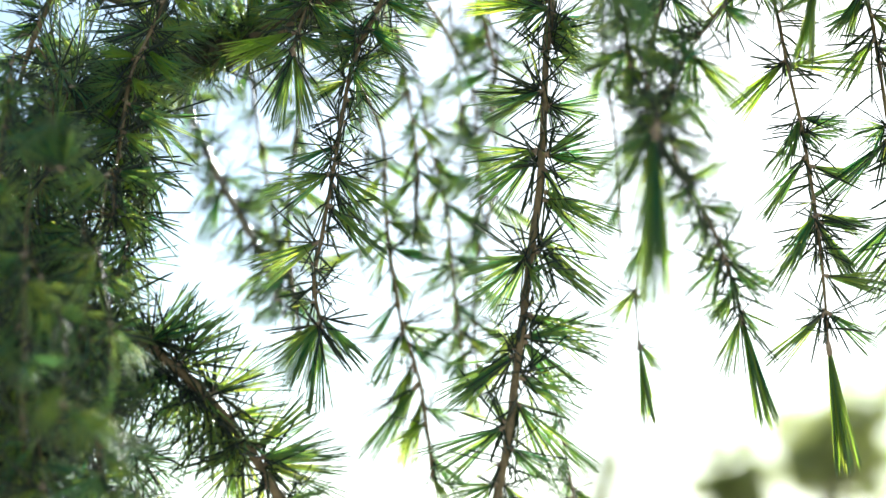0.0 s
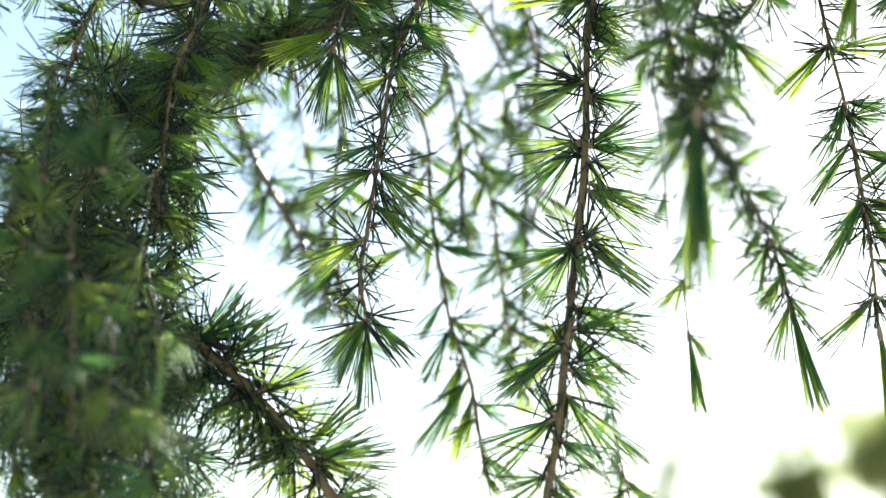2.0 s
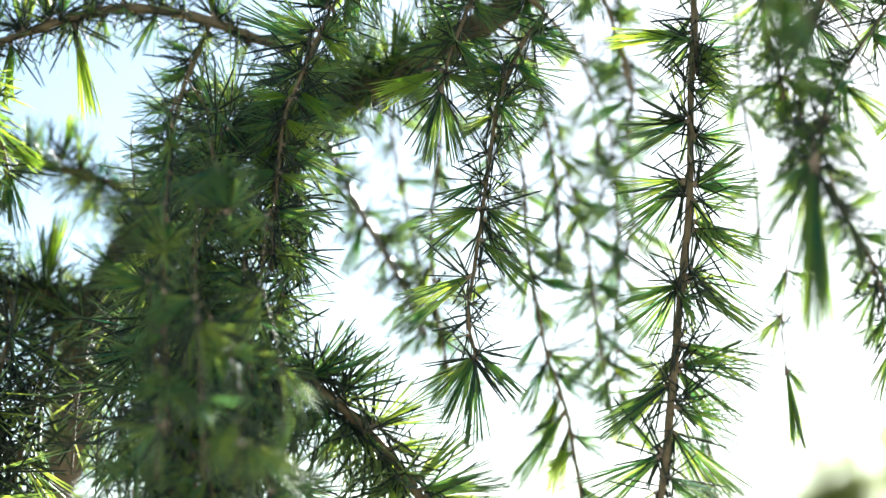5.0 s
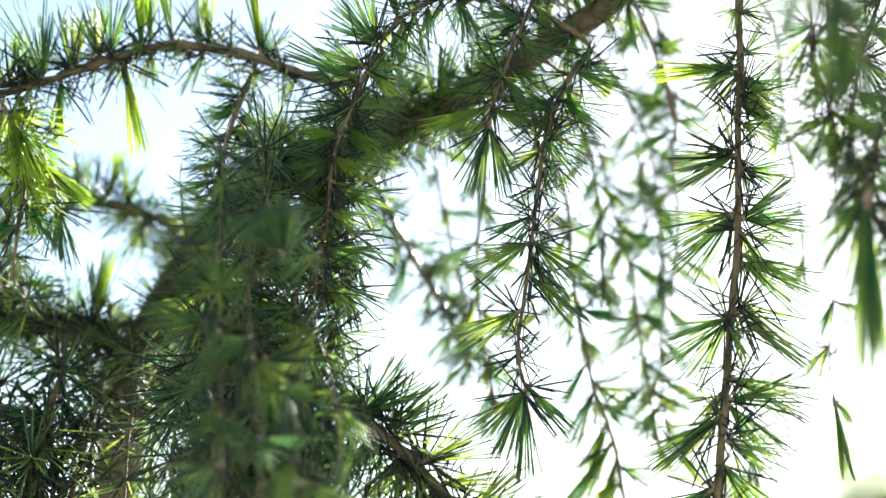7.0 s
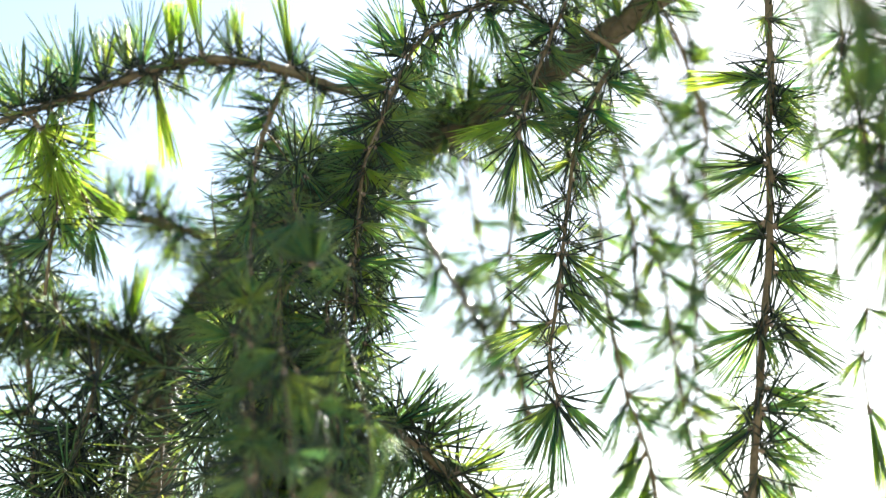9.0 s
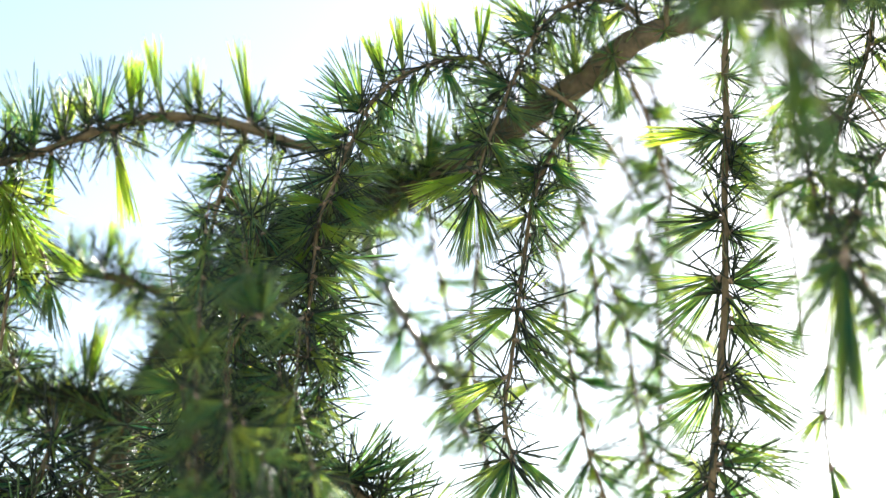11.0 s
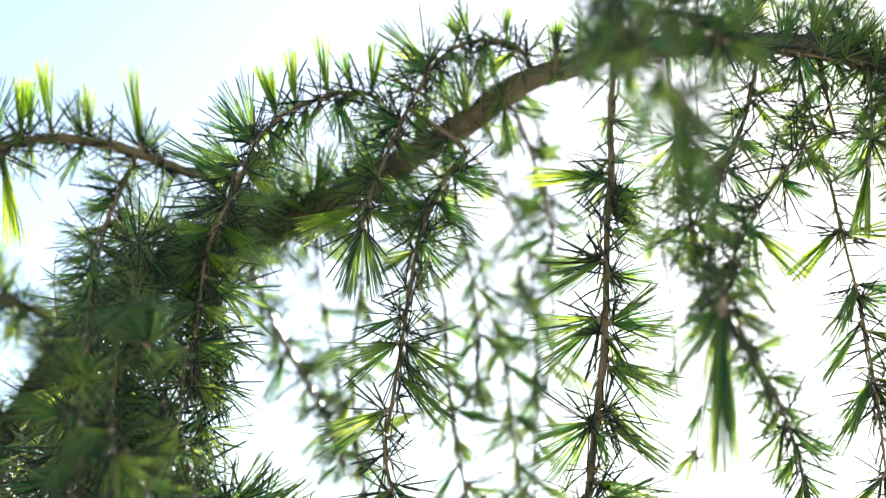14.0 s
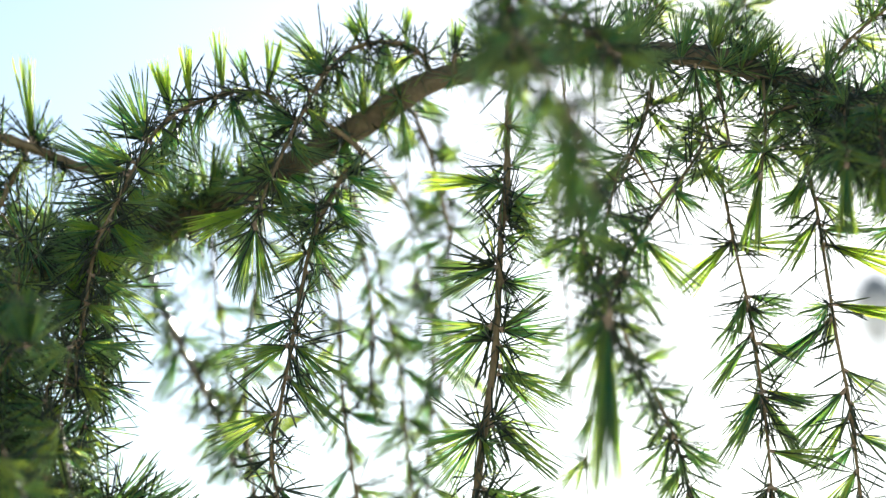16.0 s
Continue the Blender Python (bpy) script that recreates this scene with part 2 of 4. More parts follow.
def stem(owner, name, pts, r0, r1, tufts=(), fill=None, singles=0.0, seed=1, label="", bark=None):
    """A stem of a branch through pts. tufts: as grow() takes them;
    fill: (count, length in mm, kinds, side spread, from, to) of tufts grown at random; singles: single needles a centimetre. A seventh value of fill bends its tufts up."""
    rng = random.Random(seed)
    origin = owner.location.copy()
    path = smooth_path(pts, 6 if name != "limb" else 8)
    sides = 7 if name != "limb" else 14
    verts, faces = tube([q - origin for q in path], r0, r1, sides, rng, 0.14 if name != "limb" else 0.07, None if name != "limb" else lambda u: float(np.interp(u, *LIMB_GIRTH)))
    ob = child(name, mesh_of(name, verts, faces, (bark or (TWIG if name != "limb" else BARK),)), owner, None, label)
    n = len(path) - 1

    STEMS[ob.name] = (path, origin, r0, r1, rng)
    grow(ob, tufts)
    for count, length, kinds, lean, lo, hi, *lift in fill if isinstance(fill, list) else [fill] if fill else []:
        for i in range(count):
            s = lo + (hi - lo) * (i + rng.random()) / count
            q, along_d = along(path, s)
            _, a, b = frame_of(along_d)
            w = i * 2.4 + rng.uniform(-0.5, 0.5)
            d = (a * math.cos(w) + b * math.sin(w) + along_d * lean * rng.uniform(0.5, 1.4) + Vector((0, 0, lift[0] if lift else -0.25))).normalized()
            put_tuft(ob, origin, q + d * (r0 + (r1 - r0) * s) * 0.6, d, length / 1000 * rng.uniform(0.75, 1.15), rng.choice(kinds), rng)
    if singles:
        total = sum((path[i + 1] - path[i]).length for i in range(n))
        verts, faces = [], []
        for i in range(int(total * 100 * singles)):
            q, along_d = along(path, rng.random())
            _, a, b = frame_of(along_d)
            w = rng.uniform(0, 2 * math.pi)
            side = a * math.cos(w) + b * math.sin(w)
            d = side + along_d * rng.uniform(-0.1, 0.9)
            add_needle(verts, faces, q - origin + side * r1 * 0.5, d, rng.uniform(0.014, 0.027), rng.uniform(0.00062, 0.00085), along_d * rng.uniform(-0.15, 0.25))
        child("single_needles", mesh_of("single_needles", verts, faces, (OLD_SHADED_NEEDLE,)), ob)
    return ob


# ---- branches ----
main = branch((-0.255, 1.160, 1.716), "thick mossy conifer limb with long hanging needle-tufted twigs")
limb = stem(main, "limb", [(-0.760, 1.410, 1.380), (-0.600, 1.360, 1.460), (-0.440, 1.280, 1.540), (-0.310, 1.200, 1.640), (-0.250, 1.160, 1.759), (-0.233, 1.140, 1.837), (-0.197, 1.120, 1.903), (-0.148, 1.070, 1.940), (-0.093, 1.050, 1.961), (-0.058, 1.040, 1.972), (-0.022, 1.025, 1.984), (0.058, 1.000, 2.028), (0.094, 0.975, 2.047), (0.124, 0.960, 2.052), (0.153, 0.945, 2.057), (0.242, 0.925, 2.054), (0.283, 0.915, 2.042), (0.320, 0.905, 2.027), (0.357, 0.900, 2.016), (0.397, 0.890, 2.005)], 0.0120, 0.0060,
     [(0.48, -11, 34, "f", -40), (0.50, -20, 28, "f", -50), (0.52, -8, 28, "f", -45), (0.53, 7, 25, "f", -50), (0.54, -172, 31, "f", -40), (0.54, 24, 28, "f", -50), (0.55, 40, 26, "f", -35), (0.56, 178, 26, "f", -30), (0.46, -28, 29, "r", -40), (0.45, -92, 18, "r", -45), (0.49, -148, 33, "r", -40), (0.52, -152, 35, "r", -35), (0.43, 150, 28, "r", -40), (0.57, 17, 29, "f", -30), (0.58, -156, 35, "f", 10), (0.60, -155, 30, "f", 10), (0.61, 15, 34, "f", 10), (0.69, 178, 24, "f", -20), (0.70, 144, 28, "f", -20)], fill=[(44, 37, "rfd", 0.45, 0.13, 0.36), (26, 36, "rff", 0.3, 0.24, 0.35), (9, 34, "rf", 0.45, 0.36, 0.50, 0.9), (7, 30, "rf", 0.45, 0.50, 0.60), (5, 27, "rf", 0.45, 0.60, 0.70), (25, 35, "rff", 0.45, 0.71, 0.86, 0.7), (10, 30, "rs", 0.45, 0.84, 0.94, -0.8), (9, 34, "rf", 0.45, 0.94, 0.98, 0.3)], seed=1, label="grey-brown bark, mossy")
comb = random.Random(77)
grow(limb, [(0.385 + 0.0125 * i + comb.uniform(-0.005, 0.005), comb.choice((-15, 5, 25, 165, -160, -80)) + comb.uniform(-15, 15), comb.uniform(27, 36), comb.choice("ffr"), comb.uniform(-58, -30)) for i in range(17)])
stem(main, "twig", [(0.101, 0.970, 2.051), (0.092, 0.966, 2.065), (0.073, 0.962, 2.069), (0.052, 0.959, 2.062), (0.036, 0.955, 2.043), (0.023, 0.951, 2.016), (0.015, 0.948, 1.995), (0.005, 0.944, 1.967), (-0.001, 0.940, 1.943)], 0.0016, 0.0009,
     [(0.19, 176, 26, "y"), (0.35, -159, 24, "y"), (0.38, 168, 23, "y"), (0.52, -172, 33, "r"), (0.48, -120, 39, "f"), (0.56, -111, 32, "f"), (0.56, 53, 24, "f"), (0.65, -95, 32, "f"), (0.65, 67, 22, "f"), (0.75, -78, 28, "f"), (0.75, 70, 26, "f"), (0.83, -62, 34, "f"), (0.85, 44, 31, "f"), (0.94, -61, 45, "y"), (0.96, 63, 30, "f"), (1.00, -11, 48, "b"), (1.00, 13, 46, "b"), (0.25, -13, 30, "f"), (0.33, 42, 26, "s"), (0.44, 96, 19, "f")], fill=(25, 29, "ffs", 0.4, 0.0, 1.0), singles=1.5, seed=2)
stem(main, "twig", [(0.113, 0.955, 2.047), (0.112, 0.952, 2.055), (0.114, 0.950, 2.058)], 0.0017, 0.0013,
     [(0.75, 177, 29, "y"), (0.67, -141, 21, "s"), (0.67, 131, 21, "s")], seed=3)
twig = stem(main, "twig", [(0.019, 0.960, 2.014), (0.002, 0.956, 2.028), (-0.014, 0.953, 2.028), (-0.032, 0.949, 2.021), (-0.050, 0.945, 2.009), (-0.062, 0.942, 1.993), (-0.072, 0.938, 1.968), (-0.081, 0.935, 1.943), (-0.088, 0.931, 1.920), (-0.090, 0.927, 1.889), (-0.092, 0.924, 1.860), (-0.091, 0.920, 1.831)], 0.0014, 0.0008,
     [(0.38, -167, 47, "y"), (0.23, -173, 42, "y"), (0.32, -174, 31, "y"), (0.47, -154, 44, "f"), (0.09, 175, 36, "y"), (0.15, -164, 29, "y"), (0.21, 18, 34, "b"), (0.29, -2, 31, "b"), (0.36, -17, 30, "f"), (0.47, -125, 38, "f"), (0.52, -109, 32, "f"), (0.53, 94, 27, "r"), (0.55, -113, 46, "b"), (0.61, -94, 37, "f"), (0.61, 77, 27, "r"), (0.68, -75, 32, "f"), (0.67, 61, 35, "f"), (0.73, -62, 29, "r"), (0.73, 60, 32, "f"), (0.77, 63, 32, "f")], fill=(36, 29, "ffsy", 0.4, 0.0, 1.0), singles=1.5, seed=4)
grow(twig, [(0.82, 61, 32, "f"), (0.83, -70, 25, "f"), (0.89, 65, 32, "f"), (0.92, -64, 26, "f"), (0.95, 49, 30, "f")])
twig = stem(main, "twig", [(0.024, 0.952, 2.019), (0.058, 0.965, 1.999), (0.048, 0.963, 1.982), (0.038, 0.961, 1.960), (0.031, 0.959, 1.937), (0.026, 0.958, 1.904), (0.022, 0.956, 1.873), (0.018, 0.954, 1.844), (0.014, 0.952, 1.814), (0.018, 0.950, 1.792)], 0.0016, 0.0009,
     [(0.17, 71, 22, "f"), (0.22, 58, 35, "f"), (0.22, -30, 35, "f"), (0.31, 56, 37, "f"), (0.35, -95, 32, "f"), (0.35, -51, 31, "f"), (0.41, 79, 30, "r"), (0.44, 50, 31, "r"), (0.46, -72, 25, "f"), (0.54, -107, 26, "s"), (0.54, 69, 23, "s"), (0.59, -47, 34, "f"), (0.65, -57, 44, "f"), (0.65, 53, 40, "f"), (0.67, 32, 34, "b"), (0.72, 43, 46, "b"), (0.80, -62, 46, "f"), (0.78, 80, 18, "s"), (0.89, 74, 22, "s"), (0.62, -88, 26, "s"), (0.63, 86, 28, "s"), (0.86, 82, 24, "s"), (0.94, -80, 24, "s")], fill=(9, 28, "fs", 0.6, 0.11, 0.6), singles=1.5, seed=5)
grow(twig, [(0.91, 77, 25, "s"), (1.00, -46, 37, "b"), (1.00, -1, 51, "b"), (0.98, 46, 37, "b"), (1.00, -20, 43, "f"), (0.85, -115, 21, "s")])
twig = stem(main, "twig", [(0.148, 0.955, 2.054), (0.144, 0.950, 2.012), (0.143, 0.945, 1.974), (0.140, 0.943, 1.950), (0.138, 0.942, 1.909), (0.136, 0.941, 1.873), (0.131, 0.940, 1.835), (0.127, 0.938, 1.803), (0.122, 0.937, 1.763), (0.118, 0.936, 1.730), (0.112, 0.935, 1.696), (0.108, 0.935, 1.669)], 0.0022, 0.0022,
     [(0.33, -56, 44, "f"), (0.33, -139, 36, "s"), (0.33, -81, 35, "f"), (0.41, -73, 43, "f"), (0.41, -49, 46, "f"), (0.35, 85, 31, "f"), (0.35, 107, 26, "s"), (0.42, 107, 34, "f"), (0.42, 78, 38, "f"), (0.44, 56, 34, "r"), (0.48, 67, 47, "f"), (0.47, 74, 41, "b"), (0.56, -64, 40, "f"), (0.56, -45, 42, "f"), (0.56, -131, 29, "s"), (0.53, 62, 48, "f"), (0.55, 94, 33, "s"), (0.55, 54, 49, "b"), (0.64, -114, 18, "s"), (0.64, 91, 23, "s")], fill=(14, 31, "sff", 0.5, 0.0, 1.0), singles=1.6, seed=6)
grow(twig, [(0.65, 64, 51, "f"), (0.68, 93, 42, "f"), (0.70, -61, 42, "f"), (0.70, -57, 47, "b"), (0.70, -128, 28, "s"), (0.68, 46, 43, "f"), (0.73, 73, 40, "f"), (0.80, -64, 48, "f"), (0.80, -123, 33, "s"), (0.76, 40, 24, "s"), (0.76, 43, 51, "f"), (0.83, 51, 35, "f"), (0.82, 75, 17, "s"), (0.88, 51, 26, "f"), (0.88, -60, 31, "f"), (0.20, 86, 27, "r"), (0.26, 65, 29, "f"), (0.29, 65, 25, "r"), (0.18, -54, 30, "r"), (0.17, -93, 48, "y")])
grow(twig, [(0.18, -57, 33, "s"), (0.26, 107, 26, "r"), (0.15, 111, 25, "r"), (0.09, 127, 25, "r"), (0.08, -40, 25, "r"), (0.23, 53, 31, "r")])
twig = stem(main, "twig", [(0.250, 0.923, 2.051), (0.254, 0.940, 2.053), (0.261, 0.940, 2.015), (0.269, 0.940, 1.979), (0.276, 0.943, 1.942), (0.283, 0.946, 1.909), (0.288, 0.948, 1.876), (0.291, 0.950, 1.850), (0.293, 0.950, 1.819), (0.294, 0.950, 1.786)], 0.0012, 0.0008,
     [(0.43, -44, 42, "y"), (0.43, -34, 28, "s"), (0.35, 118, 27, "b"), (0.44, 85, 34, "b"), (0.54, 82, 29, "b"), (0.54, -22, 31, "b"), (0.61, -37, 46, "b"), (0.63, 83, 37, "b"), (0.74, -33, 42, "b"), (0.74, 82, 33, "b"), (0.76, 33, 36, "b"), (0.76, -32, 44, "b"), (0.76, 87, 31, "b"), (0.78, 47, 35, "b"), (0.87, 74, 31, "b"), (0.94, -45, 42, "b"), (0.94, 59, 35, "b"), (1.00, 8, 69, "B", 5), (0.98, -106, 16, "s"), (0.56, -31, 33, "b")], fill=(10, 25, "ssf", 0.5, 0.11, 1.0), singles=2.5, seed=7)
grow(twig, [(0.57, 105, 26, "b"), (0.30, -62, 30, "b"), (0.22, -49, 31, "r"), (0.22, 72, 25, "r")])
stem(main, "twig", [(0.300, 0.910, 2.035), (0.306, 0.930, 2.036), (0.315, 0.932, 2.007), (0.322, 0.934, 1.971), (0.327, 0.936, 1.931), (0.332, 0.938, 1.887), (0.337, 0.939, 1.855), (0.340, 0.941, 1.823), (0.342, 0.943, 1.791), (0.343, 0.945, 1.763)], 0.0012, 0.0009,
     [(0.37, -37, 46, "b"), (0.41, 68, 43, "y"), (0.50, 74, 37, "y"), (0.50, -62, 27, "r"), (0.52, -48, 50, "b"), (0.61, 61, 34, "b"), (0.65, -39, 43, "b"), (0.74, 63, 26, "b"), (0.70, -32, 43, "b"), (0.81, -33, 33, "b"), (0.85, 17, 24, "b"), (0.28, -26, 41, "b"), (0.33, 39, 30, "b"), (0.26, 70, 20, "r"), (0.31, -56, 32, "b"), (0.39, 98, 31, "b")], fill=(9, 25, "ssf", 0.5, 0.11, 1.0), singles=2.5, seed=8)
stem(main, "twig", [(0.293, 0.912, 2.038), (0.285, 0.900, 2.030), (0.278, 0.875, 1.992), (0.267, 0.850, 1.953)], 0.0012, 0.0007,
     [(1.00, -9, 43, "B"), (0.78, -35, 29, "f"), (0.83, 36, 26, "f")], fill=(9, 29, "f", 0.8, 0.33, 1.0), seed=9)
stem(main, "twig", [(0.279, 0.880, 1.999), (0.315, 0.860, 2.005), (0.307, 0.830, 1.973), (0.297, 0.800, 1.942)], 0.0011, 0.0007,
     [(1.00, -5, 42, "B"), (0.78, -31, 34, "f"), (0.78, 25, 30, "f")], fill=(12, 31, "f", 0.8, 0.33, 1.0), seed=10)
stem(main, "twig", [(0.311, 0.846, 1.990), (0.329, 0.840, 1.991), (0.323, 0.820, 1.963), (0.316, 0.800, 1.940)], 0.0011, 0.0007,
     [(0.94, -11, 34, "B"), (0.72, 20, 33, "f")], fill=(12, 30, "f", 0.8, 0.33, 1.0), seed=11)
stem(main, "twig", [(0.254, 0.940, 2.053), (0.236, 0.950, 2.061), (0.226, 0.940, 2.026), (0.215, 0.930, 1.995), (0.206, 0.920, 1.974)], 0.0014, 0.0009,
     [(0.50, 115, 29, "f"), (0.54, -56, 25, "f"), (0.75, 64, 26, "f"), (0.92, -45, 27, "f")], fill=(7, 31, "sf", 0.6, 0.25, 1.0), singles=1.5, seed=12)
stem(main, "twig", [(0.264, 0.930, 2.052), (0.264, 0.915, 2.018), (0.264, 0.900, 1.988)], 0.0012, 0.0008, fill=(4, 30, "sf", 0.5, 0.0, 1.0), seed=13)
stem(main, "twig", [(0.308, 0.920, 2.036), (0.302, 0.910, 2.010), (0.293, 0.900, 1.989)], 0.0012, 0.0007, fill=(5, 30, "sf", 0.5, 0.0, 1.0), seed=14)
stem(main, "twig", [(0.341, 0.900, 2.019), (0.336, 0.880, 1.990), (0.325, 0.860, 1.962)], 0.0012, 0.0007, fill=(13, 30, "rf", 0.6, 0.0, 1.0), seed=15)
stem(main, "twig", [(0.305, 0.865, 2.003), (0.312, 0.880, 2.016), (0.304, 0.870, 1.991), (0.303, 0.860, 1.971)], 0.0011, 0.0007, fill=(10, 30, "rf", 0.6, 0.33, 1.0), seed=16)
stem(main, "twig", [(0.364, 0.900, 2.016), (0.362, 0.890, 1.978), (0.352, 0.880, 1.937)], 0.0012, 0.0007, fill=(20, 31, "rf", 0.6, 0.0, 1.0), seed=17)
stem(main, "twig", [(0.193, 0.936, 2.056), (0.187, 0.900, 2.044), (0.209, 0.893, 2.039), (0.233, 0.887, 2.032), (0.260, 0.880, 2.024)], 0.0004, 0.0004, fill=(8, 30, "rf", 0.2, 0.25, 1.0, 0.6), seed=18)
stem(main, "twig", [(0.285, 0.900, 2.030), (0.269, 0.900, 2.034), (0.298, 0.887, 2.022), (0.326, 0.873, 2.009), (0.353, 0.860, 1.998)], 0.0004, 0.0004, fill=(11, 31, "rf", 0.2, 0.25, 1.0), seed=19)
stem(main, "twig", [(0.254, 0.940, 2.053), (0.269, 0.950, 2.065), (0.287, 0.975, 2.100), (0.309, 1.000, 2.136)], 0.0014, 0.0010, fill=(11, 30, "rf", 0.5, 0.33, 1.0), seed=20)
stem(main, "twig", [(0.306, 0.930, 2.034), (0.325, 0.930, 2.041), (0.342, 0.915, 2.064), (0.362, 0.900, 2.080)], 0.0014, 0.0009, fill=(11, 29, "rf", 0.5, 0.33, 1.0), seed=21)
stem(main, "twig", [(0.236, 0.950, 2.061), (0.219, 0.960, 2.074), (0.234, 0.960, 2.098), (0.245, 0.960, 2.125)], 0.0014, 0.0009, fill=(10, 30, "rf", 0.5, 0.33, 1.0), seed=22)

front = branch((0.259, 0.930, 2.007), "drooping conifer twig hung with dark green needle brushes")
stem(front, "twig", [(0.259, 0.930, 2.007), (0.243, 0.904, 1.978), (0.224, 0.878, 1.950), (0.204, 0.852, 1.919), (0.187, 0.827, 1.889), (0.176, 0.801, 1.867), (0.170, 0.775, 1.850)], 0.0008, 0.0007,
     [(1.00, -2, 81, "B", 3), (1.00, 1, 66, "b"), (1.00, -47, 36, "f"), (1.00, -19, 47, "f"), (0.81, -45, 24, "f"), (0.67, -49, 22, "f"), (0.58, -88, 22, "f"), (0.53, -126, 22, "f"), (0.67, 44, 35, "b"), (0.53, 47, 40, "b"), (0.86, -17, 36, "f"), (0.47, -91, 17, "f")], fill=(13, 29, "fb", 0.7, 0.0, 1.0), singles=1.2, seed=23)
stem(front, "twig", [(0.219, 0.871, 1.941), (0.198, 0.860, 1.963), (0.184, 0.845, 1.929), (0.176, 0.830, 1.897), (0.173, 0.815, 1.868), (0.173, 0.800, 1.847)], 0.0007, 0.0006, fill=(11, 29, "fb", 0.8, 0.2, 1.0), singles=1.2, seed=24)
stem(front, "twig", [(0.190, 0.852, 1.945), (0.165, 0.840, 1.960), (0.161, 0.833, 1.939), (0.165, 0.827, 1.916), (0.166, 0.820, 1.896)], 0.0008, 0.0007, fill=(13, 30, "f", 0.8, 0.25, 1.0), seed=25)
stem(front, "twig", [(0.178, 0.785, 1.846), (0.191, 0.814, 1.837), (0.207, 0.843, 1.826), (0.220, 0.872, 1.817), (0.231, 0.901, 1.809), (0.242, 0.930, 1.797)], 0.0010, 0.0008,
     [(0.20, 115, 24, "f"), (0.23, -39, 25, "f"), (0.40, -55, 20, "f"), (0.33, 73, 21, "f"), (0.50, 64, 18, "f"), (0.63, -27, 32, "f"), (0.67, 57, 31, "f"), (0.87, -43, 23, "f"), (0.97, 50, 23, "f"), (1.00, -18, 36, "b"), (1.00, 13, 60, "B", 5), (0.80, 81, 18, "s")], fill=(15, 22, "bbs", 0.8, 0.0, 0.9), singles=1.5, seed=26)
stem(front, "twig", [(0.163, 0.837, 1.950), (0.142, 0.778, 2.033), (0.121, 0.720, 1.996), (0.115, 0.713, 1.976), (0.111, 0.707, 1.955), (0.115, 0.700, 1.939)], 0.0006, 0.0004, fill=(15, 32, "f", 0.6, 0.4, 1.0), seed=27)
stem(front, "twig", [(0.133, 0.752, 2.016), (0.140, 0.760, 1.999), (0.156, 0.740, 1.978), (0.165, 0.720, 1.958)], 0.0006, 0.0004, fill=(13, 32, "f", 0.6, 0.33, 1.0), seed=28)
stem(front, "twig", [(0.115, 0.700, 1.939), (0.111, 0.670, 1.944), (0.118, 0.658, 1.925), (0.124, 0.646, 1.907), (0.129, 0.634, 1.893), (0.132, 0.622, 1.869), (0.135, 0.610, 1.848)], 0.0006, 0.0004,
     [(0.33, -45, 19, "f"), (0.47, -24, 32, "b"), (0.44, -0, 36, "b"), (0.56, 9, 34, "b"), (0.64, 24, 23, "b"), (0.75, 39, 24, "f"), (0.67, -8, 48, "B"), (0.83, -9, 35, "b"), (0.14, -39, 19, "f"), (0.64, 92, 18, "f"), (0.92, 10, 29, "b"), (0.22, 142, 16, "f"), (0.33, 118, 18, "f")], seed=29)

upper = branch((-0.097, 1.040, 2.003), "arching conifer branch with upright bright green needle tufts", "side branches")
twig = stem(upper, "twig", [(-0.077, 1.045, 1.966), (-0.094, 1.010, 1.991), (-0.115, 1.005, 1.997), (-0.142, 1.000, 2.006), (-0.170, 1.000, 2.012), (-0.193, 0.995, 2.012), (-0.216, 0.990, 2.005), (-0.240, 0.990, 1.997), (-0.262, 0.985, 1.986), (-0.281, 0.980, 1.978), (-0.301, 0.980, 1.972), (-0.332, 0.975, 1.956)], 0.0036, 0.0021,
     [(0.74, -165, 51, "r"), (0.68, -173, 46, "f"), (0.61, -159, 34, "f"), (0.59, 169, 40, "f"), (0.52, -176, 44, "y"), (0.45, -171, 47, "y"), (0.45, 150, 23, "s"), (0.36, -170, 44, "y"), (0.35, 157, 23, "s"), (0.26, -173, 49, "y"), (0.26, 146, 28, "s"), (0.56, 10, 60, "y"), (0.56, -32, 34, "s"), (0.56, 45, 37, "s"), (0.70, -1, 42, "y"), (0.88, -156, 46, "r"), (0.83, -161, 37, "r"), (0.92, -160, 36, "r"), (0.80, 157, 32, "f"), (0.67, -149, 34, "s")], fill=(30, 29, "ssf", 0.3, 0.18, 1.0), singles=1.5, seed=30)
grow(twig, [(0.41, -24, 27, "s"), (0.23, 146, 23, "s"), (0.18, -41, 21, "f"), (0.15, 112, 29, "r"), (0.50, -178, 35, "y"), (0.61, -171, 38, "y"), (0.67, -174, 40, "y"), (0.80, -169, 37, "y")])
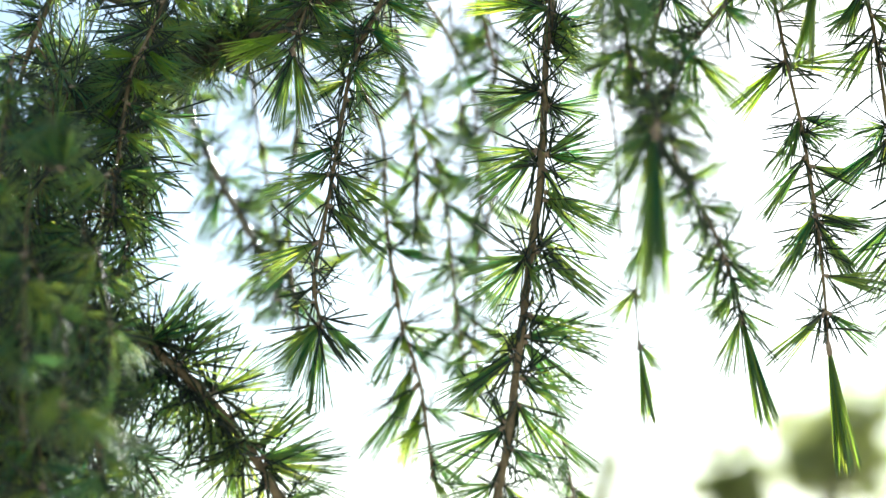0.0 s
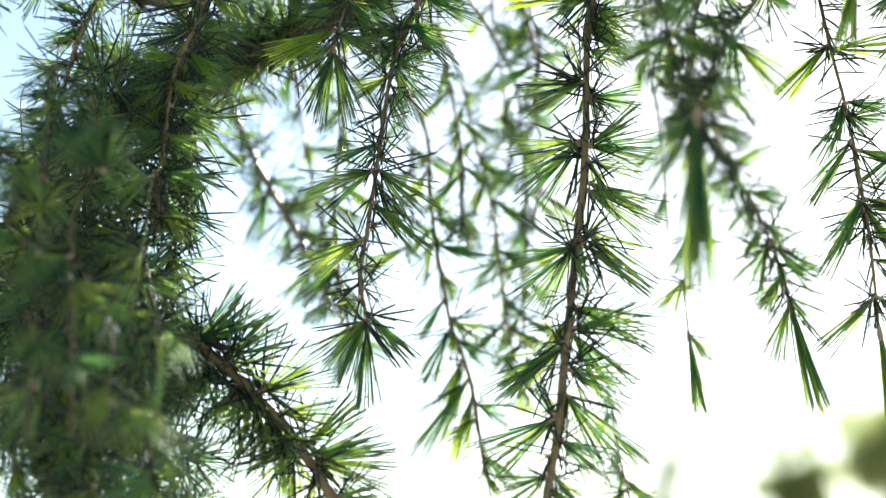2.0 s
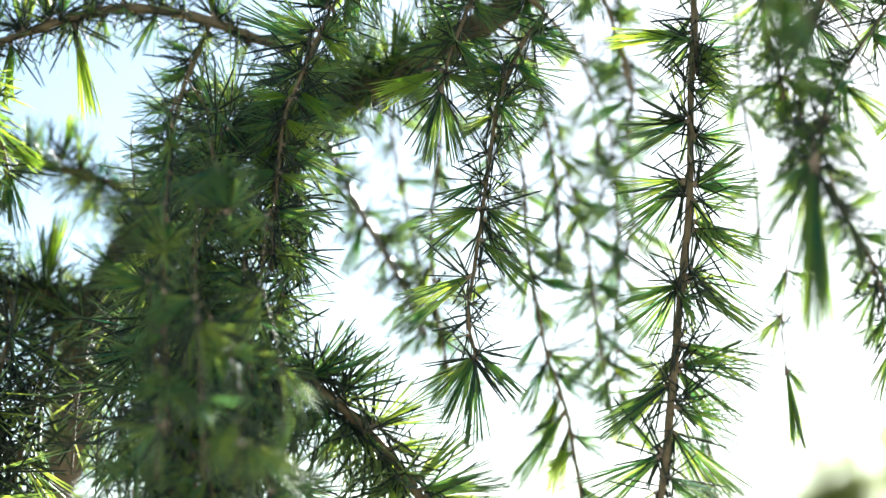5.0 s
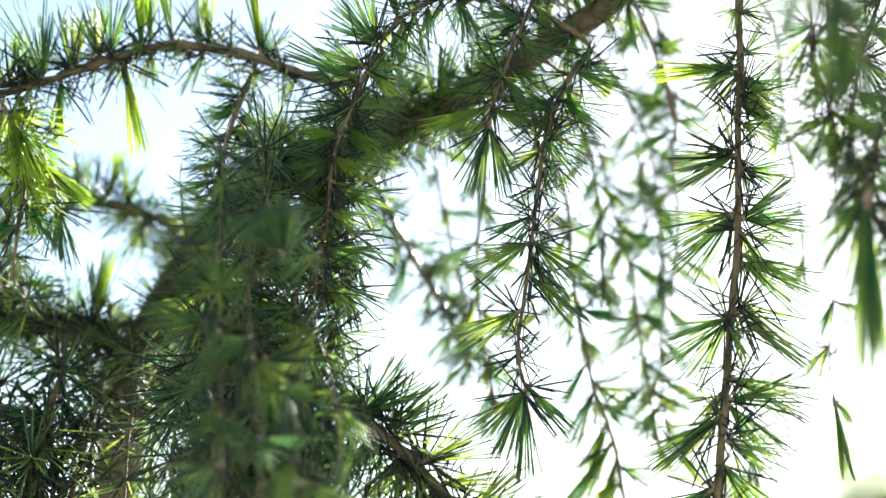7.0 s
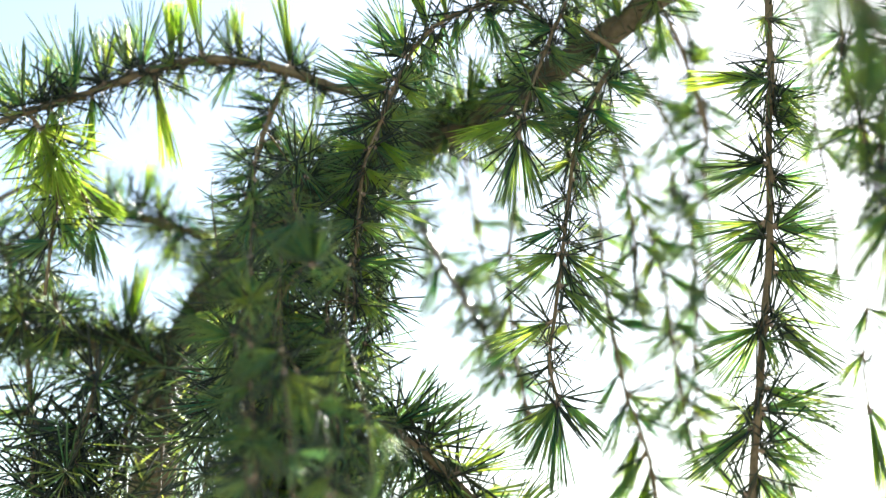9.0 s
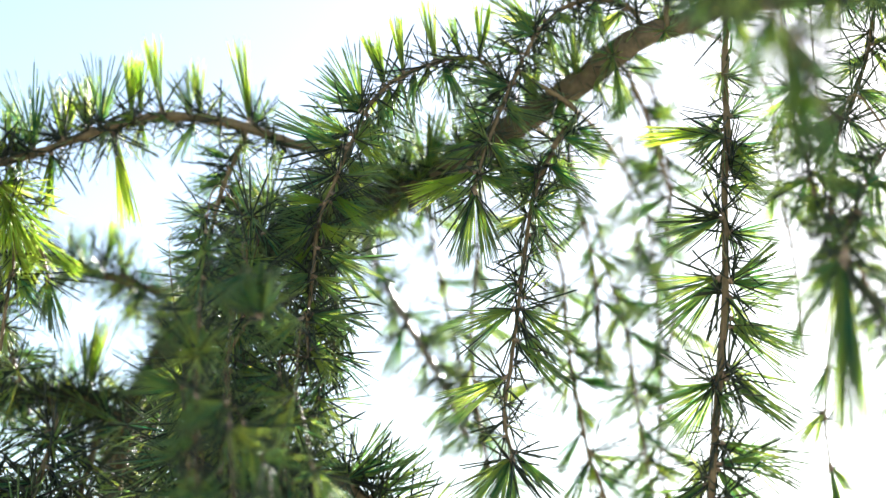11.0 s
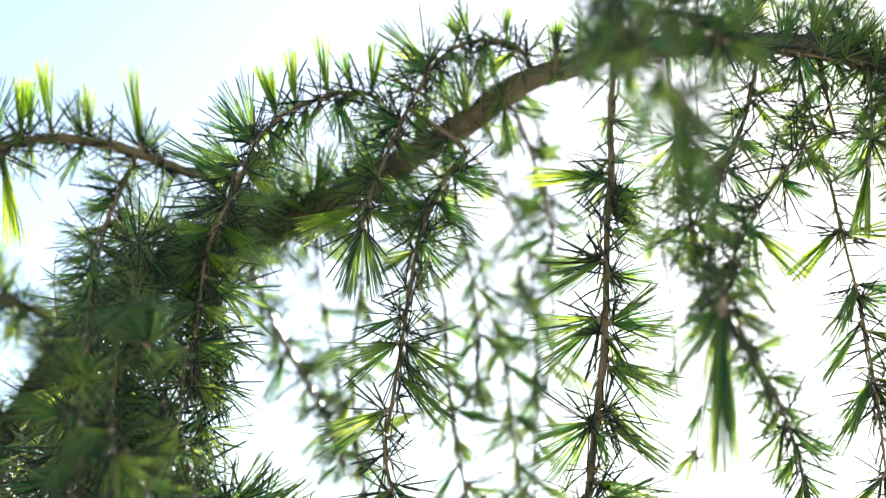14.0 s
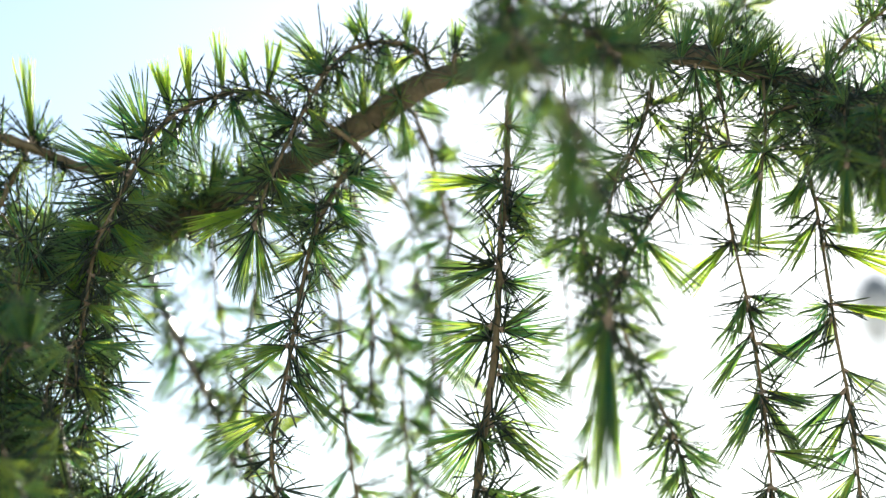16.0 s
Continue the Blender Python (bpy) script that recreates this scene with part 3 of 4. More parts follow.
# the sun on these hanging tufts is put into their brighter needles
stem(upper, "twig", [(-0.292, 0.980, 1.974), (-0.278, 0.980, 1.955), (-0.272, 0.980, 1.927), (-0.274, 0.980, 1.896), (-0.276, 0.980, 1.862)], 0.0015, 0.0011,
     [(0.08, -11, 44, "g"), (0.12, 25, 45, "g"), (0.12, 62, 45, "g"), (0.29, -1, 46, "g"), (0.25, 32, 45, "g"), (0.54, -32, 30, "g"), (0.54, 38, 33, "g"), (0.12, -43, 37, "g"), (0.21, 13, 47, "g"), (0.42, -31, 39, "g"), (0.38, 42, 39, "g")], fill=(5, 33, "gf", 0.6, 0.3, 1.0), seed=31)
stem(upper, "twig", [(-0.280, 0.985, 1.978), (-0.270, 0.986, 1.953), (-0.262, 0.988, 1.935), (-0.256, 0.989, 1.918), (-0.253, 0.990, 1.905)], 0.0013, 0.0010,
     [(0.92, -2, 33, "b"), (0.88, 11, 36, "b"), (0.54, -45, 28, "y"), (0.50, 53, 30, "y"), (0.62, -34, 30, "y")], fill=(4, 29, "y", 0.6, 0.0, 1.0), seed=32)
stem(upper, "twig", [(-0.140, 1.000, 2.005), (-0.148, 0.998, 1.980), (-0.154, 0.995, 1.961), (-0.158, 0.992, 1.939), (-0.163, 0.990, 1.914)], 0.0016, 0.0013,
     [(0.21, -109, 23, "f"), (0.38, -79, 24, "f"), (0.42, 75, 25, "f"), (0.58, -68, 28, "f"), (0.71, 64, 27, "f"), (0.88, -78, 27, "f"), (0.08, 50, 20, "s"), (0.29, -150, 29, "s")], fill=(5, 30, "f", 0.3, 0.0, 1.0), singles=1.2, seed=33)

side = branch((-0.227, 1.140, 1.848), "dark shaded conifer side branch thick with needles", "side branches")
# dark d and s tufts: this branch's shade is put into their needles
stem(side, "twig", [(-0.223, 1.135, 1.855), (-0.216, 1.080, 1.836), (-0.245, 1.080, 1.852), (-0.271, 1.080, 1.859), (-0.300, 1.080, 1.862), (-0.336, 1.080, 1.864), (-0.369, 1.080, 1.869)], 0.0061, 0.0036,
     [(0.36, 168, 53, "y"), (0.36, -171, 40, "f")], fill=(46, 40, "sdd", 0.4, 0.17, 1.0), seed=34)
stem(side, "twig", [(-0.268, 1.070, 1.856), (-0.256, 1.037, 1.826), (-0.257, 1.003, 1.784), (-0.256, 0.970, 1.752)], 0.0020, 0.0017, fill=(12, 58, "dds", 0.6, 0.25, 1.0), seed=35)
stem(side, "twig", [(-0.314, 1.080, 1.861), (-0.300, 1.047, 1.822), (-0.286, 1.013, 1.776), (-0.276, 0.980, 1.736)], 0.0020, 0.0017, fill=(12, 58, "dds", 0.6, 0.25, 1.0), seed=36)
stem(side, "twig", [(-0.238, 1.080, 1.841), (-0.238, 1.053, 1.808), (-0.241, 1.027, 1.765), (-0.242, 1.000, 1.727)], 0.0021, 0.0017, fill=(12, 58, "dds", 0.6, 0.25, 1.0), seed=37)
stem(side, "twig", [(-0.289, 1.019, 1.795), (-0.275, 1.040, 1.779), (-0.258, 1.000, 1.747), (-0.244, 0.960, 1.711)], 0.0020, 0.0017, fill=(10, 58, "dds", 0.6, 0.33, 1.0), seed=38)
stem(side, "twig", [(-0.188, 1.111, 1.910), (-0.200, 1.120, 1.931), (-0.234, 1.120, 1.944), (-0.261, 1.120, 1.953), (-0.282, 1.120, 1.962), (-0.307, 1.120, 1.966)], 0.0041, 0.0018,
     [(0.53, 168, 38, "y"), (0.63, -166, 28, "f"), (0.43, 159, 33, "s")], fill=(24, 32, "sdf", 0.3, 0.2, 1.0), singles=1.2, seed=39)
stem(side, "twig", [(-0.307, 1.120, 1.966), (-0.327, 1.100, 1.965), (-0.348, 1.080, 1.939), (-0.329, 1.070, 1.917), (-0.314, 1.060, 1.889), (-0.306, 1.050, 1.858)], 0.0021, 0.0014, fill=(18, 36, "dsf", 0.3, 0.4, 1.0), seed=40)
stem(side, "twig", [(-0.328, 1.069, 1.915), (-0.302, 1.060, 1.933), (-0.300, 1.050, 1.904), (-0.287, 1.040, 1.876), (-0.277, 1.030, 1.856)], 0.0014, 0.0010, fill=(12, 33, "dsf", 0.3, 0.25, 1.0), seed=41)
stem(side, "twig", [(-0.216, 1.080, 1.836), (-0.208, 1.060, 1.851), (-0.212, 1.040, 1.812), (-0.212, 1.020, 1.775), (-0.209, 1.000, 1.730)], 0.0010, 0.0009, fill=(5, 34, "s", 0.6, 0.25, 1.0), seed=42)
stem(side, "twig", [(-0.208, 1.060, 1.851), (-0.191, 1.040, 1.861), (-0.193, 1.020, 1.815), (-0.194, 1.000, 1.772), (-0.191, 0.980, 1.728)], 0.0010, 0.0008, fill=(6, 34, "sf", 0.6, 0.25, 1.0), seed=43)

cluster = branch((-0.116, 1.020, 1.972), "dense curtain of dark green needle tufts on hanging twigs")
# d tufts darken the curtain's colour where it lies in shade
stem(cluster, "twig", [(-0.108, 1.055, 1.955), (-0.123, 1.040, 1.978), (-0.124, 0.970, 1.931), (-0.125, 0.920, 1.883), (-0.133, 0.940, 1.850), (-0.137, 0.930, 1.807), (-0.136, 0.910, 1.758), (-0.137, 0.900, 1.711)], 0.0005, 0.0004,
     [(0.29, -159, 24, "r"), (0.26, 171, 21, "f")], fill=(21, 41, "rdf", 0.7, 0.14, 1.0), seed=44)
stem(cluster, "twig", [(-0.123, 1.021, 1.965), (-0.102, 1.020, 1.961), (-0.107, 1.000, 1.927), (-0.111, 0.980, 1.883), (-0.112, 0.960, 1.829), (-0.113, 0.940, 1.778), (-0.113, 0.920, 1.724)], 0.0005, 0.0004, fill=(18, 42, "rdf", 0.7, 0.17, 1.0), seed=45)
stem(cluster, "twig", [(-0.157, 0.993, 1.945), (-0.150, 1.020, 1.940), (-0.153, 0.996, 1.905), (-0.159, 0.972, 1.858), (-0.161, 0.948, 1.802), (-0.159, 0.924, 1.746), (-0.156, 0.900, 1.705)], 0.0005, 0.0004, fill=(21, 43, "rdf", 0.7, 0.3, 1.0), seed=46)
stem(cluster, "twig", [(-0.106, 1.002, 1.930), (-0.085, 0.980, 1.937), (-0.082, 0.968, 1.896), (-0.080, 0.956, 1.860), (-0.089, 0.944, 1.819), (-0.094, 0.932, 1.773), (-0.093, 0.920, 1.730)], 0.0005, 0.0004, fill=(18, 40, "rdf", 0.7, 0.17, 1.0), singles=1.2, seed=47)
stem(cluster, "twig", [(-0.125, 0.920, 1.883), (-0.120, 0.880, 1.892), (-0.116, 0.840, 1.876), (-0.109, 0.830, 1.858), (-0.103, 0.820, 1.835)], 0.0004, 0.0003,
     [(0.88, 179, 21, "B"), (1.00, -163, 26, "b"), (1.00, 173, 28, "b"), (1.00, 147, 25, "f"), (1.00, -135, 28, "f")], fill=(2, 41, "f", 0.5, 0.5, 1.0), seed=48)
stem(cluster, "twig", [(-0.105, 0.823, 1.842), (-0.126, 0.860, 1.819), (-0.108, 0.833, 1.780), (-0.094, 0.807, 1.751), (-0.090, 0.780, 1.699)], 0.0004, 0.0003, fill=(5, 42, "f", 0.7, 0.25, 1.0), seed=49)
stem(cluster, "twig", [(-0.124, 0.952, 1.914), (-0.126, 0.940, 1.928), (-0.132, 0.925, 1.866), (-0.134, 0.910, 1.801), (-0.128, 0.895, 1.740), (-0.116, 0.880, 1.678)], 0.0005, 0.0004, fill=(20, 43, "rdf", 0.7, 0.2, 1.0), seed=50)
stem(cluster, "twig", [(-0.091, 0.921, 1.841), (-0.106, 0.920, 1.840), (-0.099, 0.900, 1.805), (-0.097, 0.880, 1.775), (-0.087, 0.860, 1.730), (-0.077, 0.840, 1.680)], 0.0005, 0.0004, fill=(9, 40, "rdf", 0.7, 0.2, 1.0), seed=51)
stem(cluster, "twig", [(-0.127, 0.939, 1.922), (-0.141, 0.900, 1.932), (-0.140, 0.867, 1.877), (-0.135, 0.833, 1.811), (-0.126, 0.800, 1.725)], 0.0005, 0.0004, fill=(15, 35, "rdf", 0.7, 0.36, 1.0), seed=52)
stem(cluster, "twig", [(-0.144, 1.000, 2.006), (-0.143, 1.020, 2.014), (-0.145, 1.007, 1.972), (-0.144, 0.993, 1.943), (-0.147, 0.980, 1.915)], 0.0010, 0.0008, fill=(3, 31, "fs", 0.4, 0.25, 1.0), seed=53)
stem(cluster, "twig", [(-0.094, 1.010, 1.991), (-0.080, 1.000, 2.000), (-0.083, 0.983, 1.965), (-0.088, 0.967, 1.932), (-0.088, 0.950, 1.890)], 0.0010, 0.0008, fill=(13, 38, "rf", 0.5, 0.25, 1.0), seed=54)
stem(cluster, "twig", [(-0.120, 1.043, 1.973), (-0.140, 1.050, 1.964), (-0.143, 1.025, 1.906), (-0.133, 1.000, 1.851), (-0.133, 0.975, 1.800), (-0.126, 0.950, 1.733)], 0.0006, 0.0004, fill=(16, 42, "frd", 0.6, 0.2, 1.0), seed=55)
stem(cluster, "twig", [(-0.142, 1.032, 1.922), (-0.174, 1.050, 1.913), (-0.172, 1.017, 1.855), (-0.176, 0.983, 1.802), (-0.175, 0.950, 1.740)], 0.0006, 0.0004, fill=(12, 42, "frd", 0.6, 0.45, 1.0), seed=56)
stem(cluster, "twig", [(-0.108, 1.020, 1.962), (-0.110, 1.030, 1.950), (-0.100, 1.005, 1.900), (-0.105, 0.980, 1.846), (-0.105, 0.955, 1.796), (-0.106, 0.930, 1.737)], 0.0006, 0.0004, fill=(16, 42, "frd", 0.6, 0.2, 1.0), seed=57)
stem(cluster, "twig", [(-0.151, 1.000, 1.921), (-0.135, 0.980, 1.865), (-0.134, 0.960, 1.806), (-0.124, 0.940, 1.748), (-0.115, 0.920, 1.688)], 0.0005, 0.0004, fill=(17, 37, "fdr", 0.6, 0.22, 1.0), seed=58)
stem(cluster, "twig", [(-0.159, 0.992, 1.935), (-0.184, 1.000, 1.938), (-0.171, 0.975, 1.863), (-0.152, 0.950, 1.791), (-0.144, 0.925, 1.731), (-0.134, 0.900, 1.685)], 0.0005, 0.0004, fill=(17, 37, "fdr", 0.6, 0.45, 1.0), seed=59)
stem(cluster, "twig", [(-0.123, 0.905, 1.886), (-0.143, 0.900, 1.872), (-0.147, 0.887, 1.826), (-0.138, 0.873, 1.782), (-0.133, 0.860, 1.734)], 0.0004, 0.0003, fill=(2, 42, "f", 0.7, 0.25, 1.0), seed=60)
stem(cluster, "twig", [(-0.091, 0.923, 1.857), (-0.092, 0.900, 1.859), (-0.094, 0.887, 1.813), (-0.098, 0.873, 1.764), (-0.094, 0.860, 1.723)], 0.0004, 0.0003, fill=(3, 42, "f", 0.7, 0.25, 1.0), seed=61)
stem(cluster, "twig", [(-0.133, 0.980, 1.809), (-0.143, 1.000, 1.802), (-0.139, 0.975, 1.753), (-0.134, 0.950, 1.685)], 0.0005, 0.0004, fill=(13, 42, "ds", 0.6, 0.33, 1.0), seed=62)
stem(cluster, "twig", [(-0.142, 0.993, 1.789), (-0.114, 1.000, 1.790), (-0.103, 0.970, 1.741), (-0.095, 0.940, 1.681)], 0.0005, 0.0004, fill=(13, 42, "ds", 0.6, 0.33, 1.0), seed=63)
stem(cluster, "twig", [(-0.109, 0.986, 1.767), (-0.086, 0.980, 1.774), (-0.077, 0.955, 1.727), (-0.071, 0.930, 1.681)], 0.0005, 0.0004, fill=(8, 39, "ds", 0.6, 0.33, 1.0), seed=64)
stem(cluster, "twig", [(-0.134, 0.920, 1.809), (-0.125, 0.900, 1.764), (-0.116, 0.880, 1.722), (-0.105, 0.860, 1.674)], 0.0005, 0.0004, fill=(8, 38, "ds", 0.6, 0.0, 1.0), seed=65)
stem(cluster, "twig", [(-0.113, 0.942, 1.782), (-0.108, 0.930, 1.788), (-0.101, 0.913, 1.750), (-0.088, 0.897, 1.713), (-0.079, 0.880, 1.676)], 0.0005, 0.0004, fill=(7, 37, "ds", 0.6, 0.25, 1.0), seed=66)
# back layer of dark tufts, added to block light behind the curtain
stem(cluster, "twig", [(-0.196, 1.045, 1.858), (-0.160, 1.080, 1.868), (-0.162, 1.067, 1.816), (-0.159, 1.053, 1.759), (-0.149, 1.040, 1.690)], 0.0006, 0.0005, fill=(14, 39, "dd", 0.6, 0.25, 1.0), seed=67)
stem(cluster, "twig", [(-0.161, 1.072, 1.835), (-0.128, 1.080, 1.833), (-0.127, 1.067, 1.789), (-0.119, 1.053, 1.740), (-0.111, 1.040, 1.690)], 0.0006, 0.0005, fill=(13, 39, "dd", 0.6, 0.25, 1.0), seed=68)
stem(cluster, "twig", [(-0.126, 1.065, 1.784), (-0.099, 1.060, 1.788), (-0.097, 1.040, 1.751), (-0.090, 1.020, 1.688)], 0.0006, 0.0004, fill=(6, 36, "ds", 0.6, 0.33, 1.0), seed=69)
# nearer twigs that hang in front of the curtain
stem(cluster, "twig", [(-0.125, 0.900, 1.886), (-0.126, 0.880, 1.865), (-0.124, 0.860, 1.837), (-0.117, 0.820, 1.793), (-0.109, 0.790, 1.750), (-0.105, 0.780, 1.703)], 0.0005, 0.0004, fill=(3, 34, "fr", 0.7, 0.4, 1.0), seed=91)
stem(cluster, "twig", [(-0.099, 0.900, 1.805), (-0.095, 0.880, 1.815), (-0.089, 0.860, 1.805), (-0.076, 0.820, 1.760), (-0.070, 0.790, 1.709)], 0.0005, 0.0004, fill=(3, 33, "fr", 0.7, 0.4, 1.0), seed=92)
stem(cluster, "twig", [(-0.134, 0.910, 1.801), (-0.142, 0.885, 1.820), (-0.146, 0.860, 1.813), (-0.135, 0.820, 1.766), (-0.127, 0.790, 1.704)], 0.0005, 0.0004, fill=(3, 34, "fr", 0.7, 0.4, 1.0), seed=93)

low = branch((-0.092, 0.840, 1.775), "low conifer shoot with long dark needles pointing outwards")
stem(low, "twig", [(-0.104, 0.920, 1.792), (-0.086, 0.935, 1.783), (-0.066, 0.945, 1.771), (-0.041, 0.950, 1.751), (-0.022, 0.950, 1.730), (-0.010, 0.950, 1.712), (0.006, 0.950, 1.689), (0.024, 0.945, 1.663)], 0.0025, 0.0028,
     [(0.26, -176, 43, "s"), (0.26, 128, 41, "f"), (0.26, 165, 46, "s"), (0.33, 119, 41, "d"), (0.43, 115, 44, "f"), (0.43, 144, 56, "s"), (0.50, 96, 33, "f"), (0.64, 132, 45, "f"), (0.67, 102, 45, "f"), (0.69, 87, 48, "r"), (0.52, 7, 41, "y"), (0.48, -42, 39, "r"), (0.38, -32, 44, "r"), (0.33, -37, 41, "r"), (0.29, -41, 30, "r"), (0.57, -18, 34, "r"), (0.38, -4, 37, "r"), (0.81, 80, 29, "r"), (0.79, -40, 24, "f"), (0.20, 15, 50, "d"), (0.30, -8, 54, "s"), (0.42, 12, 50, "d"), (0.50, -20, 46, "s"), (0.62, -35, 44, "d"), (0.70, 25, 42, "s"), (0.24, 150, 46, "d"), (0.36, 155, 44, "s")], fill=(9, 40, "dsf", 0.3, 0.05, 1.0), singles=1.2, seed=70)

back1 = branch((-0.095, 1.200, 2.018), "conifer twig behind the hanging strands, lit white on its bark", "twigs behind")
stem(back1, "twig", [(-0.113, 1.057, 1.953), (-0.103, 1.119, 1.996), (-0.093, 1.180, 2.015), (-0.076, 1.178, 1.978), (-0.059, 1.177, 1.942), (-0.041, 1.175, 1.910), (-0.028, 1.173, 1.887), (-0.011, 1.172, 1.848)], 0.0031, 0.0023,
     [(0.62, -21, 40, "b"), (0.38, 113, 33, "f"), (0.52, -72, 23, "f")], fill=(22, 35, "fs", 0.5, 0.25, 1.0), seed=71, bark=SUNLIT_TWIG)

back2 = branch((0.054, 1.120, 1.947), "slender drooping conifer twig behind the hanging strands", "twigs behind")
stem(back2, "twig", [(-0.000, 1.018, 1.996), (0.026, 1.074, 1.989), (0.052, 1.130, 1.958), (0.055, 1.127, 1.915), (0.059, 1.124, 1.876), (0.064, 1.121, 1.846), (0.068, 1.119, 1.823), (0.079, 1.116, 1.790), (0.085, 1.113, 1.751), (0.088, 1.110, 1.726)], 0.0016, 0.0011,
     [(0.67, -25, 44, "b"), (0.78, -35, 60, "b"), (0.81, -14, 45, "y"), (0.93, 51, 29, "b"), (0.74, -23, 40, "y"), (0.65, 65, 35, "f"), (0.70, 61, 31, "f"), (0.44, 74, 38, "b"), (0.35, 42, 31, "f"), (0.43, -31, 33, "f")], fill=(14, 33, "byfb", 0.6, 0.22, 1.0), seed=72)

back3 = branch((0.079, 1.250, 2.041), "slender drooping conifer twig behind the hanging strands", "twigs behind")
stem(back3, "twig", [(0.029, 1.009, 2.012), (0.052, 1.090, 2.024), (0.076, 1.170, 2.012), (0.086, 1.166, 1.962), (0.096, 1.162, 1.922), (0.101, 1.158, 1.882), (0.105, 1.154, 1.839), (0.112, 1.150, 1.793)], 0.0013, 0.0009, fill=(18, 37, "byfb", 0.6, 0.29, 1.0), seed=73)

back4 = branch((0.089, 1.050, 2.071), "slender drooping conifer twig behind the limb", "twigs behind")
stem(back4, "twig", [(0.068, 0.993, 2.033), (0.078, 1.022, 2.064), (0.089, 1.050, 2.071), (0.104, 1.073, 2.053), (0.117, 1.097, 2.026), (0.127, 1.120, 2.000)], 0.0017, 0.0012,
     [(1.00, -63, 46, "b"), (0.90, -91, 29, "f"), (0.60, -59, 24, "f"), (0.70, 106, 23, "f")], fill=(6, 32, "byfb", 0.5, 0.4, 1.0), seed=74)

back5 = branch((-0.000, 1.150, 2.044), "hanging conifer twig behind the strands, green and soft", "twigs behind")
stem(back5, "twig", [(-0.008, 1.020, 1.992), (-0.004, 1.075, 2.026), (0.000, 1.130, 2.036), (-0.002, 1.130, 1.968), (-0.007, 1.130, 1.910), (-0.003, 1.130, 1.854), (0.006, 1.130, 1.810)], 0.0015, 0.0011, fill=(16, 36, "byfb", 0.6, 0.33, 1.0), seed=75)

back6 = branch((0.206, 1.020, 1.867), "thin conifer twig tip with a narrow green brush", "twigs behind")
stem(back6, "twig", [(0.193, 0.936, 2.056), (0.205, 0.998, 1.991), (0.217, 1.060, 1.903), (0.212, 1.060, 1.867), (0.208, 1.060, 1.835), (0.209, 1.060, 1.806)], 0.0005, 0.0005,
     [(0.77, -31, 27, "f"), (1.00, 3, 51, "B"), (1.00, 41, 24, "b"), (0.80, 38, 18, "s"), (0.60, -24, 27, "b"), (0.60, 72, 22, "b")], seed=76)

back7 = branch((0.178, 1.180, 1.776), "thin conifer twig tip with a narrow green brush", "twigs behind")
stem(back7, "twig", [(0.112, 1.150, 1.793), (0.138, 1.135, 1.799), (0.165, 1.120, 1.782), (0.170, 1.120, 1.753), (0.175, 1.120, 1.728), (0.180, 1.120, 1.700)], 0.0011, 0.0007, fill=(8, 34, "fb", 0.7, 0.4, 1.0), seed=77)

back8 = branch((0.125, 1.220, 2.114), "hanging conifer twig behind the strands, green and soft", "twigs behind")
stem(back8, "twig", [(0.058, 1.000, 2.028), (0.088, 1.075, 2.072), (0.119, 1.150, 2.093), (0.124, 1.150, 2.051), (0.131, 1.150, 2.019), (0.127, 1.150, 1.986), (0.130, 1.150, 1.939), (0.123, 1.150, 1.892)], 0.0015, 0.0009, fill=(9, 36, "byfb", 0.6, 0.29, 1.0), seed=78)

back9 = branch((0.021, 1.300, 2.136), "hanging conifer twig behind the strands, green and soft", "twigs behind")
stem(back9, "twig", [(0.021, 1.011, 2.008), (0.024, 1.096, 2.063), (0.026, 1.180, 2.094), (0.033, 1.177, 2.043), (0.039, 1.175, 1.984), (0.044, 1.172, 1.931), (0.041, 1.170, 1.876)], 0.0015, 0.0009, fill=(12, 38, "byfb", 0.6, 0.33, 1.0), seed=79)

back10 = branch((0.118, 1.300, 2.051), "hanging conifer twig behind the strands, green and soft", "twigs behind")
stem(back10, "twig", [(0.050, 1.002, 2.024), (0.082, 1.091, 2.030), (0.114, 1.180, 2.013), (0.119, 1.177, 1.963), (0.121, 1.175, 1.906), (0.117, 1.172, 1.850), (0.121, 1.170, 1.789)], 0.0015, 0.0009, fill=(19, 38, "byfb", 0.6, 0.33, 1.0), seed=80)

back11 = branch((-0.045, 1.350, 2.106), "hanging conifer twig behind the strands, green and soft", "twigs behind")
stem(back11, "twig", [(-0.064, 1.042, 1.970), (-0.055, 1.121, 2.022), (-0.045, 1.200, 2.049), (-0.035, 1.195, 1.997), (-0.026, 1.190, 1.947), (-0.016, 1.185, 1.898), (-0.011, 1.180, 1.842)], 0.0015, 0.0010, fill=(12, 38, "byfb", 0.6, 0.33, 1.0), seed=81)

back12 = branch((0.214, 1.200, 1.906), "hanging conifer twig behind the strands, green and soft", "twigs behind")
stem(back12, "twig", [(0.118, 0.963, 2.051), (0.158, 1.046, 2.077), (0.198, 1.130, 2.078), (0.201, 1.130, 2.013), (0.208, 1.130, 1.954), (0.210, 1.130, 1.888)], 0.0014, 0.0009, fill=(5, 32, "byfb", 0.6, 0.4, 1.0), seed=82)

back13 = branch((0.056, 1.120, 2.070), "hanging conifer twig behind the strands, green and soft", "twigs behind")
